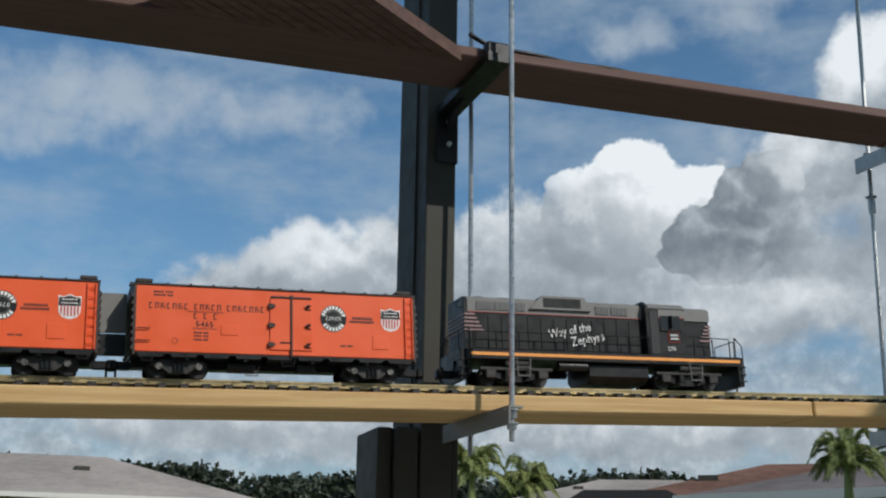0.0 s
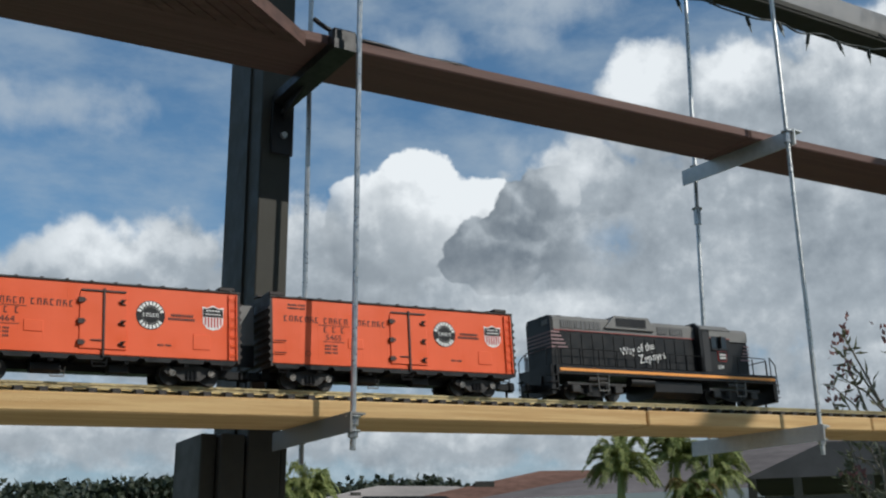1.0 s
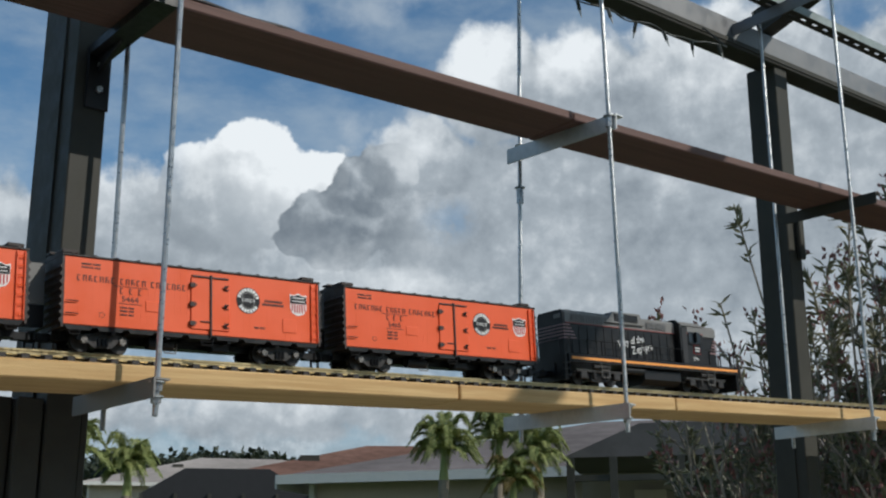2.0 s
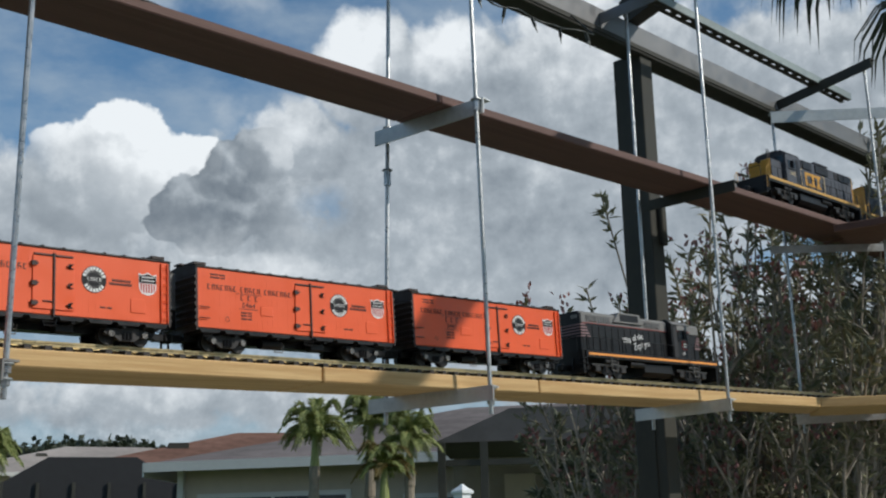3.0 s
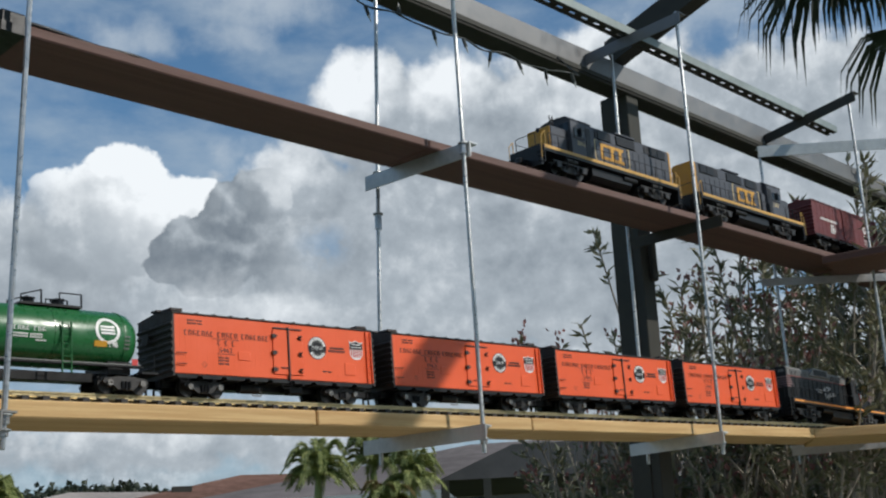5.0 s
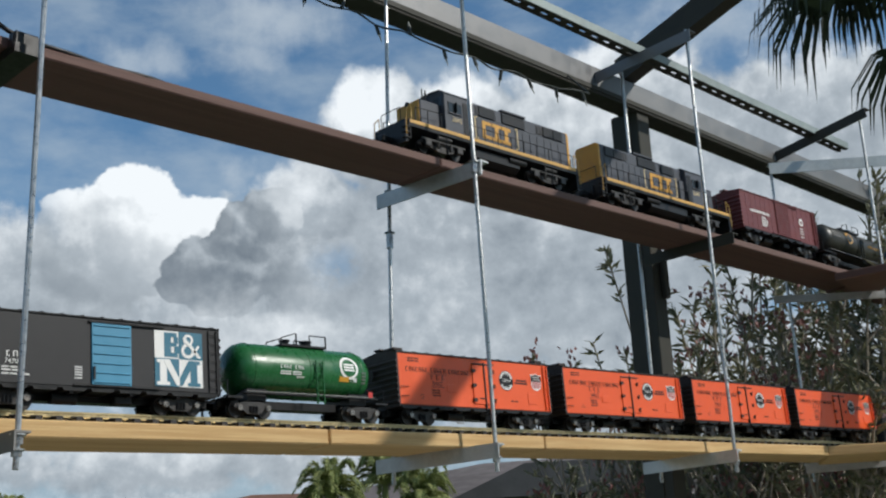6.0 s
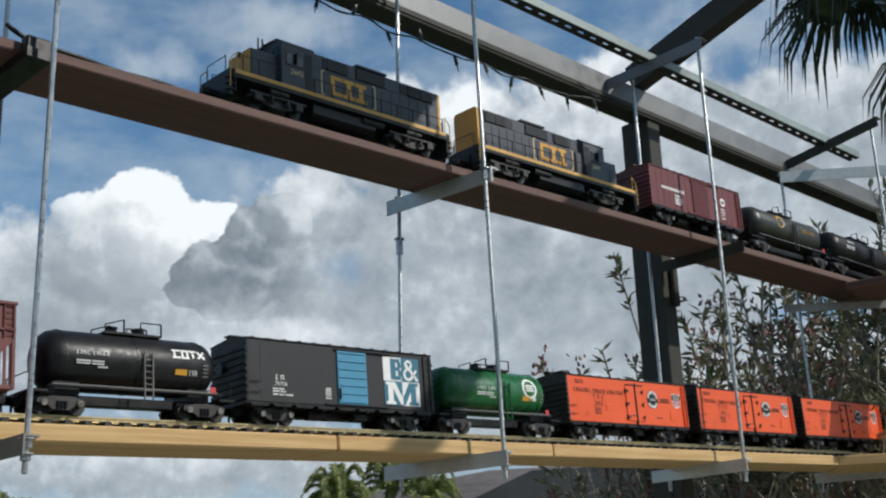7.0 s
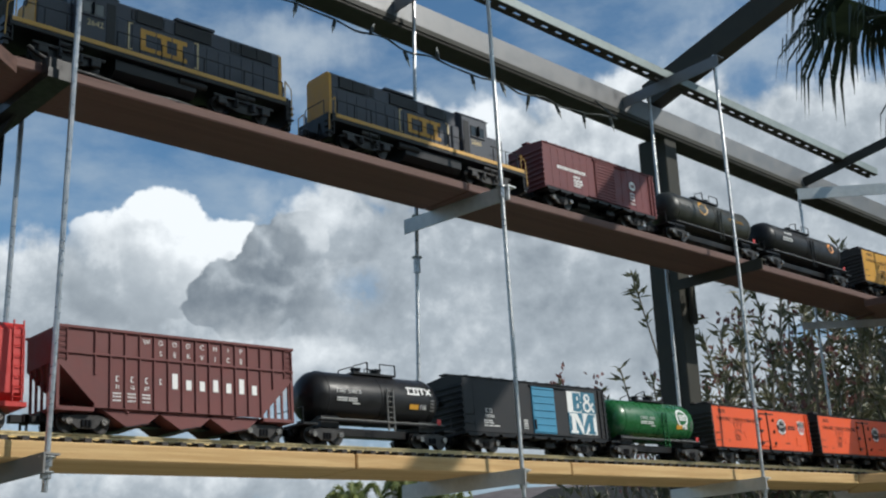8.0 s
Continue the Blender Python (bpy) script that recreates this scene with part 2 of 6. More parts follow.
# ---- mesh helpers ----
def box(bm, x0, x1, y0, y1, z0, z1, bevel=0.0):
    m = Matrix.Translation(((x0 + x1) / 2, (y0 + y1) / 2, (z0 + z1) / 2)) @ Matrix.Diagonal((x1 - x0, y1 - y0, z1 - z0, 1))
    made = bmesh.ops.create_cube(bm, size=1, matrix=m)["verts"]
    if bevel:
        edges = {e for v in made for e in v.link_edges}
        bmesh.ops.bevel(bm, geom=list(edges), offset=bevel, segments=1, affect="EDGES")
    return bm


def rod(bm, a, b, r, seg=8, r2=None):
    a, b = Vector(a), Vector(b)
    m = Matrix.Translation((a + b) / 2) @ (b - a).to_track_quat("Z", "Y").to_matrix().to_4x4()
    bmesh.ops.create_cone(bm, cap_ends=True, segments=seg, radius1=r, radius2=r if r2 is None else r2, depth=(b - a).length, matrix=m)
    return bm


def beam(bm, a, b, w, h, up=(0, 0, 1)):
    """A bar of width w and height h from a to b."""
    a, b = Vector(a), Vector(b)
    d = (b - a).normalized()
    s = d.cross(Vector(up)).normalized()
    u = s.cross(d)
    vs = [bm.verts.new(p + s * (w / 2 * i) + u * (h / 2 * j)) for p in (a, b) for i, j in ((-1, -1), (1, -1), (1, 1), (-1, 1))]
    for f in ((0, 1, 2, 3), (7, 6, 5, 4), (0, 4, 5, 1), (1, 5, 6, 2), (2, 6, 7, 3), (3, 7, 4, 0)):
        bm.faces.new([vs[i] for i in f])
    return bm


def prism(bm, outline, axis, lo, hi):
    """An outline (two coordinates a corner) drawn out along an axis from lo to hi."""
    def at(p, d):
        return {"x": (d, p[0], p[1]), "y": (p[0], d, p[1]), "z": (p[0], p[1], d)}[axis]
    a = [bm.verts.new(at(p, lo)) for p in outline]
    b = [bm.verts.new(at(p, hi)) for p in outline]
    n = len(outline)
    bm.faces.new(a[::-1])
    bm.faces.new(b)
    for i in range(n):
        bm.faces.new((a[i], a[(i + 1) % n], b[(i + 1) % n], b[i]))
    bmesh.ops.recalc_face_normals(bm, faces=bm.faces[:])
    return bm


def mesh_of(name, bm, material, smooth=False):
    bmesh.ops.recalc_face_normals(bm, faces=bm.faces[:])
    me = bpy.data.meshes.new(name)
    bm.to_mesh(me)
    bm.free()
    me.materials.append(material)
    if smooth:
        me.shade_smooth()
        me.set_sharp_from_angle(angle=radians(40))
    return me


def part(name, bm, material, parent=None, label="", smooth=False):
    ob = new(name, mesh_of(name, bm, material, smooth))
    ob.parent = parent
    return tagged(ob, label)


def thing(name, label, category, m=None, group="", kind=""):
    ob = new(name)
    ob.empty_display_size = 0.05
    if m is not None:
        ob.matrix_basis = m
    return tagged(ob, label, category, group, kind)


def solid(name, bm, material, label, category, group="", kind="", smooth=False):
    ob = part(name, bm, material, None, label, smooth)
    return tagged(ob, label, category, group, kind)


def bmnew():
    return bmesh.new()
# ---- the plan ----
GROUND = 0.75


def low(x):
    """Top of the lower shelf."""
    return 2.0355 + 0.053 * x


def high(x):
    """Top of the upper shelf."""
    return 2.636 + 0.027 * x - 0.005 * min(1.0, max(0.0, (1.87 - x) / 0.97))


# ground
bm = bmnew()
bmesh.ops.create_grid(bm, x_segments=40, y_segments=40, size=600, matrix=Matrix.Translation((0, 0, GROUND)))
GRASS = paint("lawn", (0.07, 0.11, 0.03), 0.9, 0, 0.3, 3, 0.5, 60)
solid("ground", bm, GRASS, "green lawn that reaches to the horizon", "ground", kind="structure")
bm = bmnew()
box(bm, -5, 2.75, -5, 0.75, GROUND + 0.002, GROUND + 0.1, 0.01)
CONCRETE = paint("concrete", (0.42, 0.4, 0.37), 0.85, 0, 0.15, 6, 0.4, 80, 0.2)
solid("patio", bm, CONCRETE, "pale concrete patio slab beneath the screen frame", "patio", kind="structure")


FASCIA_WHITE = paint("panel_white", (0.7, 0.7, 0.68), 0.6)


# columns and beams of the screen enclosure
def column(x0, x1, y0, y1, top, label):
    col = thing("column", label, "column", pose(x0, y0, GROUND + 0.1), "columns of the screen frame", "structure")
    w, d, h = x1 - x0, y1 - y0, top - GROUND - 0.1
    part("post", box(bmnew(), 0, w, 0, d, 0, h, 0.002), BRONZE, col)
    part("groove_strip", box(bmnew(), -0.004, 0, d * 0.32, d * 0.55, 0, h - 0.01), BRONZE, col)
    part("base_plate", box(bmnew(), -0.02, w + 0.02, -0.02, d + 0.02, 0, 0.008), BRONZE, col)
    return col


colA = column(-0.047, 0.010, 0.285, 0.45, 3.14, "dark bronze aluminium column with a ribbed side")
colB = column(1.936, 1.991, 0.3, 0.396, 3.14, "dark bronze aluminium column at the bend of the track")

part("lower_stud", box(bmnew(), -0.044, -0.003, 0.004, 0.165, 0, 1.16, 0.002), BRONZE, colA)
part("lower_stud", box(bmnew(), -0.072, -0.046, 0.02, 0.15, 0, 1.16, 0.002), BRONZE, colA)

part("lower_stud", box(bmnew(), 0.0575, 0.07, 0.004, 0.06, 0, 1.16, 0.002), BRONZE, colA)

eave = thing("eave_beam", "dark bronze eave beam with a grey inner face", "beam", None, "", "structure")
part("face", box(bmnew(), -4, 3.9, 0.302, 0.35, 3.158, 3.222, 0.003), BRONZE_LIGHT, eave, "grey inner face")
part("flange", box(bmnew(), -4, 3.9, 0.292, 0.355, 3.13, 3.156, 0.002), BRONZE, eave)
part("screen_spline", box(bmnew(), -4, 3.9, 0.2885, 0.2915, 3.138, 3.146), BRONZE, eave)


def rafter(x, y0, z0, y1, z1):
    bm = beam(bmnew(), (x, y0, z0), (x, y1, z1), 0.05, 0.075)
    solid("rafter", bm, BRONZE, "dark bronze aluminium roof rafter above the track", "rafter", "roof rafters", "structure")


rafter(1.93, 0.33, 3.262, -4.0, 4.47)
rafter(-0.9, 0.33, 3.262, -4.0, 4.47)

# slotted steel angle that lies on the brackets
slot = thing("slotted_angle", "dark slotted steel angle laid along the brackets", "steel angle", None, "", "structure")
part("web", box(bmnew(), -1.5, 2.9, 0.147, 0.1498, 3.205, 3.228), BRONZE_GREEN, slot)
part("edge_strip", box(bmnew(), -1.5, 2.9, 0.15, 0.163, 3.205, 3.209), BRONZE, slot)
part("edge_strip", box(bmnew(), -1.5, 2.9, 0.173, 0.186, 3.205, 3.209), BRONZE, slot)
for i in range(88):
    part("rung", box(bmnew(), -1.49 + i * 0.05, -1.465 + i * 0.05, 0.163, 0.173, 3.2055, 3.2085), BRONZE, slot)


# shelves
def shelf(name, xs, y0, y1, top, thick, mat, label, group):
    for a, b in zip(xs, xs[1:]):
        ang = math.degrees(math.atan2(top(b) - top(a), b - a))
        bm = box(bmnew(), 0.0006, b - a - 0.0006, y0, y1, -thick, 0, 0.0025)
        ob = solid(name, bm, mat, label, "shelf board", group)
        ob.matrix_basis = pose(a, 0, top(a), 0, -ang, 0)


shelf("shelf_board", (-4.4, -2.2, -0.9, 0.596, 1.163, 2.33, 2.5), 0.058, 0.2, low, 0.027, PINE, "flat yellow pine board that carries the lower track", "lower shelf")
shelf("shelf_board", (-2.2, -0.02, 0.9, 1.87, 2.7), 0.06, 0.2, high, 0.019, COMPOSITE, "brown composite deck board that carries the upper track", "upper shelf")


# hanging rods with their nuts, and the steel angle brackets
def hanger(x, y, z0, xt, yt, z1, nuts, label="bright zinc threaded rod that hangs the shelves"):
    h = thing("hanger_rod", label, "threaded rod", None, "hanger rods")
    r = part("rod", rod(bmnew(), (x, y, z0), (xt, yt, z1), 0.0045), ZINC, h, smooth=True)
    for z, n, rr in nuts:
        f = (z - z0) / (z1 - z0)
        px, py = x + (xt - x) * f, y + (yt - y) * f
        part("nut", rod(bmnew(), (px, py, z - n / 2), (px, py, z + n / 2), rr, 6), ZINC, h)
        part("washer", rod(bmnew(), (px, py, z + n / 2), (px, py, z + n / 2 + 0.002), rr * 1.5, 12), ZINC, h)


def bracket(a, b, mat, label, height=0.026, leg=0.025, name="angle_bracket"):
    """An L-shaped angle from a to b: a flat leg that carries the board and an upright leg below it."""
    g = thing(name, label, "bracket", None, "shelf brackets")
    a, b = Vector(a), Vector(b)
    d = (b - a).normalized()
    s = d.cross(Vector((0, 0, 1))).normalized()
    bm = beam(bmnew(), a - Vector((0, 0, 0.0015)), b - Vector((0, 0, 0.0015)), leg, 0.003)
    part("flat_leg", bm, mat, g)
    bm = beam(bmnew(), a + s * (leg / 2 - 0.0015) - Vector((0, 0, height / 2 + 0.003)), b + s * (leg / 2 - 0.0015) - Vector((0, 0, height / 2 + 0.003)), 0.003, height)
    part("upright_leg", bm, mat, g)
    return g


LO, UP = -0.0275, -0.0195
FRONT = ((-3.8, 0, -3.8, 0), (-2.85, 0, -2.85, 0), (-1.9, 0, -1.9, 0), (-1.05, 0, -1.05, 0), (0, 0, 0, 0.0), (0.955, 0, 0.908, -0.012), (1.775, 0, 1.772, 0.0), (2.697, 0, 2.70, 0.0))
for x, y, xt, yt in FRONT:
    zl = low(x) + LO
    hanger(x, y, zl - 0.053, xt, yt, 3.215, ((zl - 0.012, 0.012, 0.008), (zl - 0.031, 0.008, 0.0075)) + (((2.62, 0.022, 0.0075),) if 0.5 < x < 1 else ()))
REAR = ((-3.8, 0.25, -3.8, 0.25), (-2.85, 0.25, -2.85, 0.25), (-1.9, 0.25, -1.9, 0.25), (-1.05, 0.25, -1.05, 0.25), (0.02, 0.225, 0.02, 0.245), (0.912, 0.25, 0.945, 0.262), (1.79, 0.23, 1.80, 0.24), (2.57, 0.25, 2.575, 0.262))
for x, y, xt, yt in REAR:
    zl = low(x) + LO
    hanger(x, y, zl - 0.05, xt, yt, 3.215 if x < 2.5 else 3.08, ((zl - 0.012, 0.01, 0.007),) + (((2.531, 0.034, 0.0075), (2.64, 0.01, 0.007)) if 0.5 < x < 1 else ()))
for (a, b) in (((-3.8, 0.26), (-3.8, -0.012)), ((-2.85, 0.26), (-2.85, -0.012)), ((-1.9, 0.26), (-1.9, -0.012)), ((-1.05, 0.26), (-1.05, -0.012)), ((-0.014, 0.235), (0.002, -0.012)), ((0.885, 0.262), (0.957, -0.012)), ((1.755, 0.25), (1.777, -0.012)), ((2.49, 0.23), (2.70, -0.012))):
    za, zb = low(a[0]) + LO, low(b[0]) + LO
    # the bracket at the first column is darker grey: its shade is put into the colour
    bracket((*a, za), (*b, zb), GREY if abs(a[0]) < 0.1 else GALV, "galvanised steel angle under the lower shelf")
bracket((0.92, 0.275, high(0.92) + UP), (0.952, -0.016, high(0.95) + UP), GALV, "galvanised steel angle under the upper shelf", 0.03)
bracket((1.86, 0.29, high(1.86) + UP), (1.885, -0.006, high(1.88) + UP), BRONZE, "dark painted angle under the upper shelf")
bracket((2.5, 0.27, high(2.5) + UP - 0.0285), (2.80, -0.03, high(2.5) + UP - 0.0285), GALV, "galvanised steel angle under the upper corner", 0.02)
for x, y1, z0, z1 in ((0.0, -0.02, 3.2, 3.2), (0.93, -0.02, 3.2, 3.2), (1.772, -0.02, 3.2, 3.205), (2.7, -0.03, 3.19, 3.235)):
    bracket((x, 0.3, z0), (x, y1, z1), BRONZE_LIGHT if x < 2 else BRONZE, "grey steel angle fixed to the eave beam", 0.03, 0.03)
bracket((2.575, 0.27, 3.108), (3.1, -0.27, 3.118), GALV2, "pale galvanised angle across the corner", 0.034, 0.034, "corner_angle")

# plate and arm that carry the upper shelf on the column
arm = thing("wall_bracket", "black steel arm bolted to the column under the upper shelf", "bracket")
part("plate", box(bmnew(), -0.03, 0.012, 0.279, 0.285, 2.5, 2.61, 0.002), BLACK, arm)
for z in (2.535, 2.58):
    part("bolt", rod(bmnew(), (-0.008, 0.279, z), (-0.008, 0.272, z), 0.006, 6), ZINC, arm)
part("arm", beam(bmnew(), (-0.009, 0.279, 2.603), (-0.009, 0.03, 2.603), 0.04, 0.016), BLACK, arm)
part("gusset", prism(bmnew(), [(0.279, 2.565), (0.279, 2.594), (0.19, 2.594)], "x", -0.012, -0.006), BLACK, arm)
part("end_cap", box(bmnew(), -0.03, 0.014, 0.034, 0.056, 2.6, 2.634, 0.004), BLACK, arm)
plate = part("bend_plate", box(bmnew(), 1.968, 1.99, 0.284, 0.2995, 2.575, 2.7, 0.003), BRONZE, colB)
plate.matrix_basis = pose(-1.936, -0.3, -GROUND - 0.1)

# planks of the upper deck where the line swings out over the patio
def seam(y, k):
    return -0.085 + (y - 0.045) / 0.602 * 0.799 - 0.2318 * k


for k, wd in ((0, 1.0), (1, 1.0), (2, 0.16)):
    ya, yb = 0.0586, -0.7
    out = [(seam(ya, k), ya), (seam(yb, k), yb), (seam(yb, k + wd) + 0.006, yb), (seam(ya, k + wd) + 0.006, ya)]
    bm = prism(bmnew(), out, "z", high(-0.3) - 0.024, high(-0.3) - 0.001)
    zz = high(-0.3) - 0.0248
    for q in range(7 if wd == 1 else 0):
        f = k + 0.08 + 0.14 * q
        beam(bm, (seam(0.05, f), 0.05, zz), (seam(-0.69, f), -0.69, zz), 0.016, 0.0016)
    solid("deck_plank", bm, DECK, "brown grooved composite plank laid at an angle", "plank", "angled deck planks")

# boards beyond the bend, turning towards the patio
for name, mat, x, y, z, turn, ln, label, grp in (("shelf_board", PINE, 2.322, 0.058, low(2.33) - 0.0275, -52, 0.42, "flat yellow pine board at the bend of the lower track", "lower shelf"),
                                              ("shelf_board", COMPOSITE, 2.50, 0.058, high(2.5) - 0.024, -78, 0.6, "brown composite board at the bend of the upper track", "upper shelf")):
    th = 0.027 if mat is PINE else 0.023
    ob = solid(name, box(bmnew(), 0, ln, 0, 0.2, -th, 0, 0.0025), mat, label, "shelf board", grp)
    ob.matrix_basis = pose(x, y, z + (0.0265 if mat is PINE else 0), 0, 0, turn)

# cable and a string of small lamps
def curve_thing(name, pts, r, mat, label, category):
    cu = bpy.data.curves.new(name, "CURVE")
    cu.dimensions, cu.bevel_depth, cu.bevel_resolution = "3D", r, 2
    sp = cu.splines.new("POLY")
    sp.points.add(len(pts) - 1)
    for q, p in zip(sp.points, pts):
        q.co = (*p, 1)
    cu.materials.append(mat)
    return cu


cable_pts = [(-0.05 + 0.012 * i, 0.066 + 0.003 * math.sin(i * 0.5), high(0) + 0.0045 + 0.02 * math.exp(-i * 0.35) + 0.0004 * math.sin(i * 0.6)) for i in range(26)]
ob = new("cable", curve_thing("cable", cable_pts, 0.004, BLACK, "", ""))
tagged(ob, "black power cable lying along the upper shelf edge", "cable")

string = thing("light_string", "dark green string of small unlit lamps below the beam", "string lights")
pts = [(0.2 + 0.02 * i, 0.2 + 0.004 * math.sin(i), 3.012 + 0.00004 * (i - 30) ** 2 * 0.4 + 0.004 * math.sin(i * 0.7) + (0.02 * max(0, i - 64) / 6)) for i in range(71)]
pts = [(0.19, 0.288, 3.145)] + pts[1:] + [(1.62, 0.288, 3.145)]
wire = new("wire", curve_thing("wire", pts, 0.0019, WIRE, "", ""))
wire.parent = string
wire2 = new("wire", curve_thing("wire", [(x, y + 0.0016 * math.sin(i * 0.8), z + 0.0016 * math.cos(i * 0.8)) for i, (x, y, z) in enumerate(pts)], 0.0014, WIRE, "", ""))
wire2.parent = string
rnd = random.Random(4)
for i in range(3, 70, 5):
    x, y, z = pts[i]
    tilt = rnd.uniform(-0.5, 0.5)
    down = -1 if rnd.random() < 0.7 else 0.8
    q = Vector((tilt, rnd.uniform(-0.3, 0.3), down)).normalized()
    bm = rod(bmnew(), (x, y, z), Vector((x, y, z)) + q * 0.024, 0.0042, 8)
    sock = part("socket", bm, WIRE, string)
    bm = rod(bmnew(), Vector((x, y, z)) + q * 0.024, Vector((x, y, z)) + q * 0.041, 0.0029, 8, 0.0006)
    part("lamp", bm, LAMPGLASS, sock, "small clear unlit lamp")

# unseen stucco wall added behind the patio to close it off and bounce sunlight
back = thing("wall_south", "unseen plain beige stucco wall added behind the patio", "wall", None, "", "structure")
part("wall", box(bmnew(), -5, 2.7, -4.6, -4.4, GROUND + 0.1, 3.5), paint("wall_stucco", (0.5, 0.43, 0.34), 0.9, 0, 0.1, 2, 0.5, 40), back)
part("base_course", box(bmnew(), -5, 2.7, -4.4, -4.38, GROUND + 0.1, GROUND + 0.25), CONCRETE, back)

# unseen panel strip added over the patio, between the rafters, to shade the upper train
panel = thing("roof_panel", "unseen white panel added above the patio to shade the upper train", "roof panel", None, "", "structure")
for k in range(9):
    xa = -4.0 + 0.6 * k
    part("panel", prism(bmnew(), [(-1.1, 3.70), (-0.35, 3.49), (-0.35, 3.53), (-1.1, 3.74)], "x", xa, xa + 0.597), FASCIA_WHITE, panel)
# ---- the trains: each car stands on the rails at z = 0, x along the track, its near side at -y ----
RAIL = 0.0205        # rail top above the shelf
LINE_Y = 0.127      # middle of the track


def text_mesh(words, size):
    """Lettering in the built-in font as a thin mesh, about its middle, facing -y."""
    cu = bpy.data.curves.new("lettering", "FONT")
    cu.body, cu.size, cu.align_x, cu.align_y, cu.extrude, cu.resolution_u = words, size, "CENTER", "CENTER", 0.0, 2
    ob = bpy.data.objects.new("lettering", cu)
    scene.collection.objects.link(ob)
    dg = bpy.context.evaluated_depsgraph_get()
    me = bpy.data.meshes.new_from_object(ob.evaluated_get(dg))
    bpy.data.objects.remove(ob)
    bm = bmnew()
    bm.from_mesh(me)
    bpy.data.meshes.remove(me)
    bmesh.ops.transform(bm, matrix=pose(0, 0, 0, 90), verts=bm.verts)
    return bm


def letter(parent, words, size, x, y, z, mat, side=-1, slant=0, stretch=1.0):
    bm = text_mesh(words, size)
    for v in bm.verts:
        v.co.x *= stretch
    bmesh.ops.transform(bm, matrix=pose(x, y, z, 0, slant, 0 if side < 0 else 180), verts=bm.verts)
    return part("lettering", bm, mat, parent)


def bars(parent, word_lengths, w, h, x, y, z, mat, gap=0.35, name="lettering", serif=False):
    """A line of unreadable writing: small upright bars in words, from x on."""
    bm = bmnew()
    for n in word_lengths:
        for q in range(n):
            if serif:
                # stems and short cross bars, thin as painted writing
                box(bm, x + w * 0.05, x + w * 0.2, y - 0.0004, y + 0.001, z - h / 2, z + h / 2)
                if q % 3:
                    box(bm, x + w * 0.55, x + w * 0.68, y - 0.0004, y + 0.001, z - h / 2, z + h * (0.5 if q % 3 == 1 else 0.0))
                for v in ((-0.5, 0.38), (0.38,), (-0.06, 0.38))[q % 3]:
                    box(bm, x + w * 0.2, x + w * 0.56, y - 0.0004, y + 0.001, z + h * v, z + h * (v + 0.12))
            else:
                box(bm, x, x + w * 0.68, y - 0.0004, y + 0.001, z - h / 2, z + h / 2)
            x += w
        x += w * 0.7
    return part(name, bm, mat, parent)


def disc(bm, x, y, z, r, r2=0.0, seg=28):
    """A flat ring or disc facing -y."""
    out = [bm.verts.new((x + r * math.cos(a), y, z + r * math.sin(a))) for a in (2 * math.pi * i / seg for i in range(seg))]
    if r2:
        inn = [bm.verts.new((x + r2 * math.cos(a), y, z + r2 * math.sin(a))) for a in (2 * math.pi * i / seg for i in range(seg))]
        for i in range(seg):
            bm.faces.new((out[i], out[(i + 1) % seg], inn[(i + 1) % seg], inn[i]))
    else:
        bm.faces.new(out)
    return bm


def truck(parent, x, base=0.058, mat=STEEL, springs=True):
    """A four-wheel truck: two cast side frames, two wheelsets and a bolster."""
    t = part("truck", box(bmnew(), x - 0.012, x + 0.012, -0.036, 0.036, 0.012, 0.026, 0.002), mat, parent, "dark cast truck")
    r, b = 0.0148, base / 2
    for s in (-1, 1):
        bm = bmnew()
        y0, y1 = (s * 0.039, s * 0.033) if s < 0 else (0.033, 0.039)
        arch = [(x - b - 0.011, 0.018), (x - b - 0.008, 0.0225), (x - 0.014, 0.0265), (x + 0.014, 0.0265), (x + b + 0.008, 0.0225), (x + b + 0.011, 0.018),
                (x + b + 0.006, 0.0135), (x + b - 0.006, 0.013), (x + 0.013, 0.0055), (x - 0.013, 0.0055), (x - b + 0.006, 0.013), (x - b - 0.006, 0.0135)]
        prism(bm, arch, "y", min(y0, y1), max(y0, y1))
        part("side_frame", bm, mat, t)
        if springs:
            for dx in (-0.006, 0.0, 0.006):
                part("spring", rod(bmnew(), (x + dx, s * 0.0405, 0.008), (x + dx, s * 0.0405, 0.0185), 0.0024, 6), BLACK, t)
        for dx in (-b, b):
            part("journal_box", rod(bmnew(), (x + dx, s * 0.038, 0.0155), (x + dx, s * 0.0435, 0.0155), 0.0052, 10), WHEEL if springs else STEEL, t)
    for dx in (-b, b):
        bm = bmnew()
        for s in (-1, 1):
            rod(bm, (x + dx, s * 0.0225, r), (x + dx, s * 0.0285, r), r, 24)
            rod(bm, (x + dx, s * 0.0205, r), (x + dx, s * 0.0225, r), r + 0.002, 24)
        rod(bm, (x + dx, -0.03, r), (x + dx, 0.03, r), 0.003)
        part("wheelset", bm, STEEL, t, smooth=True)
    return t


def couplers(parent, half):
    for s in (-1, 1):
        bm = bmnew()
        x = s * half
        box(bm, min(x, x + s * 0.02), max(x, x + s * 0.02), -0.006, 0.006, 0.015, 0.027, 0.001)
        box(bm, min(x + s * 0.018, x + s * 0.031), max(x + s * 0.018, x + s * 0.031), -0.009, 0.008, 0.013, 0.029, 0.003)
        rod(bm, (x + s * 0.02, 0.003, 0.004), (x + s * 0.02, 0.003, 0.018), 0.002, 6)
        part("coupler", bm, BLACK, parent)


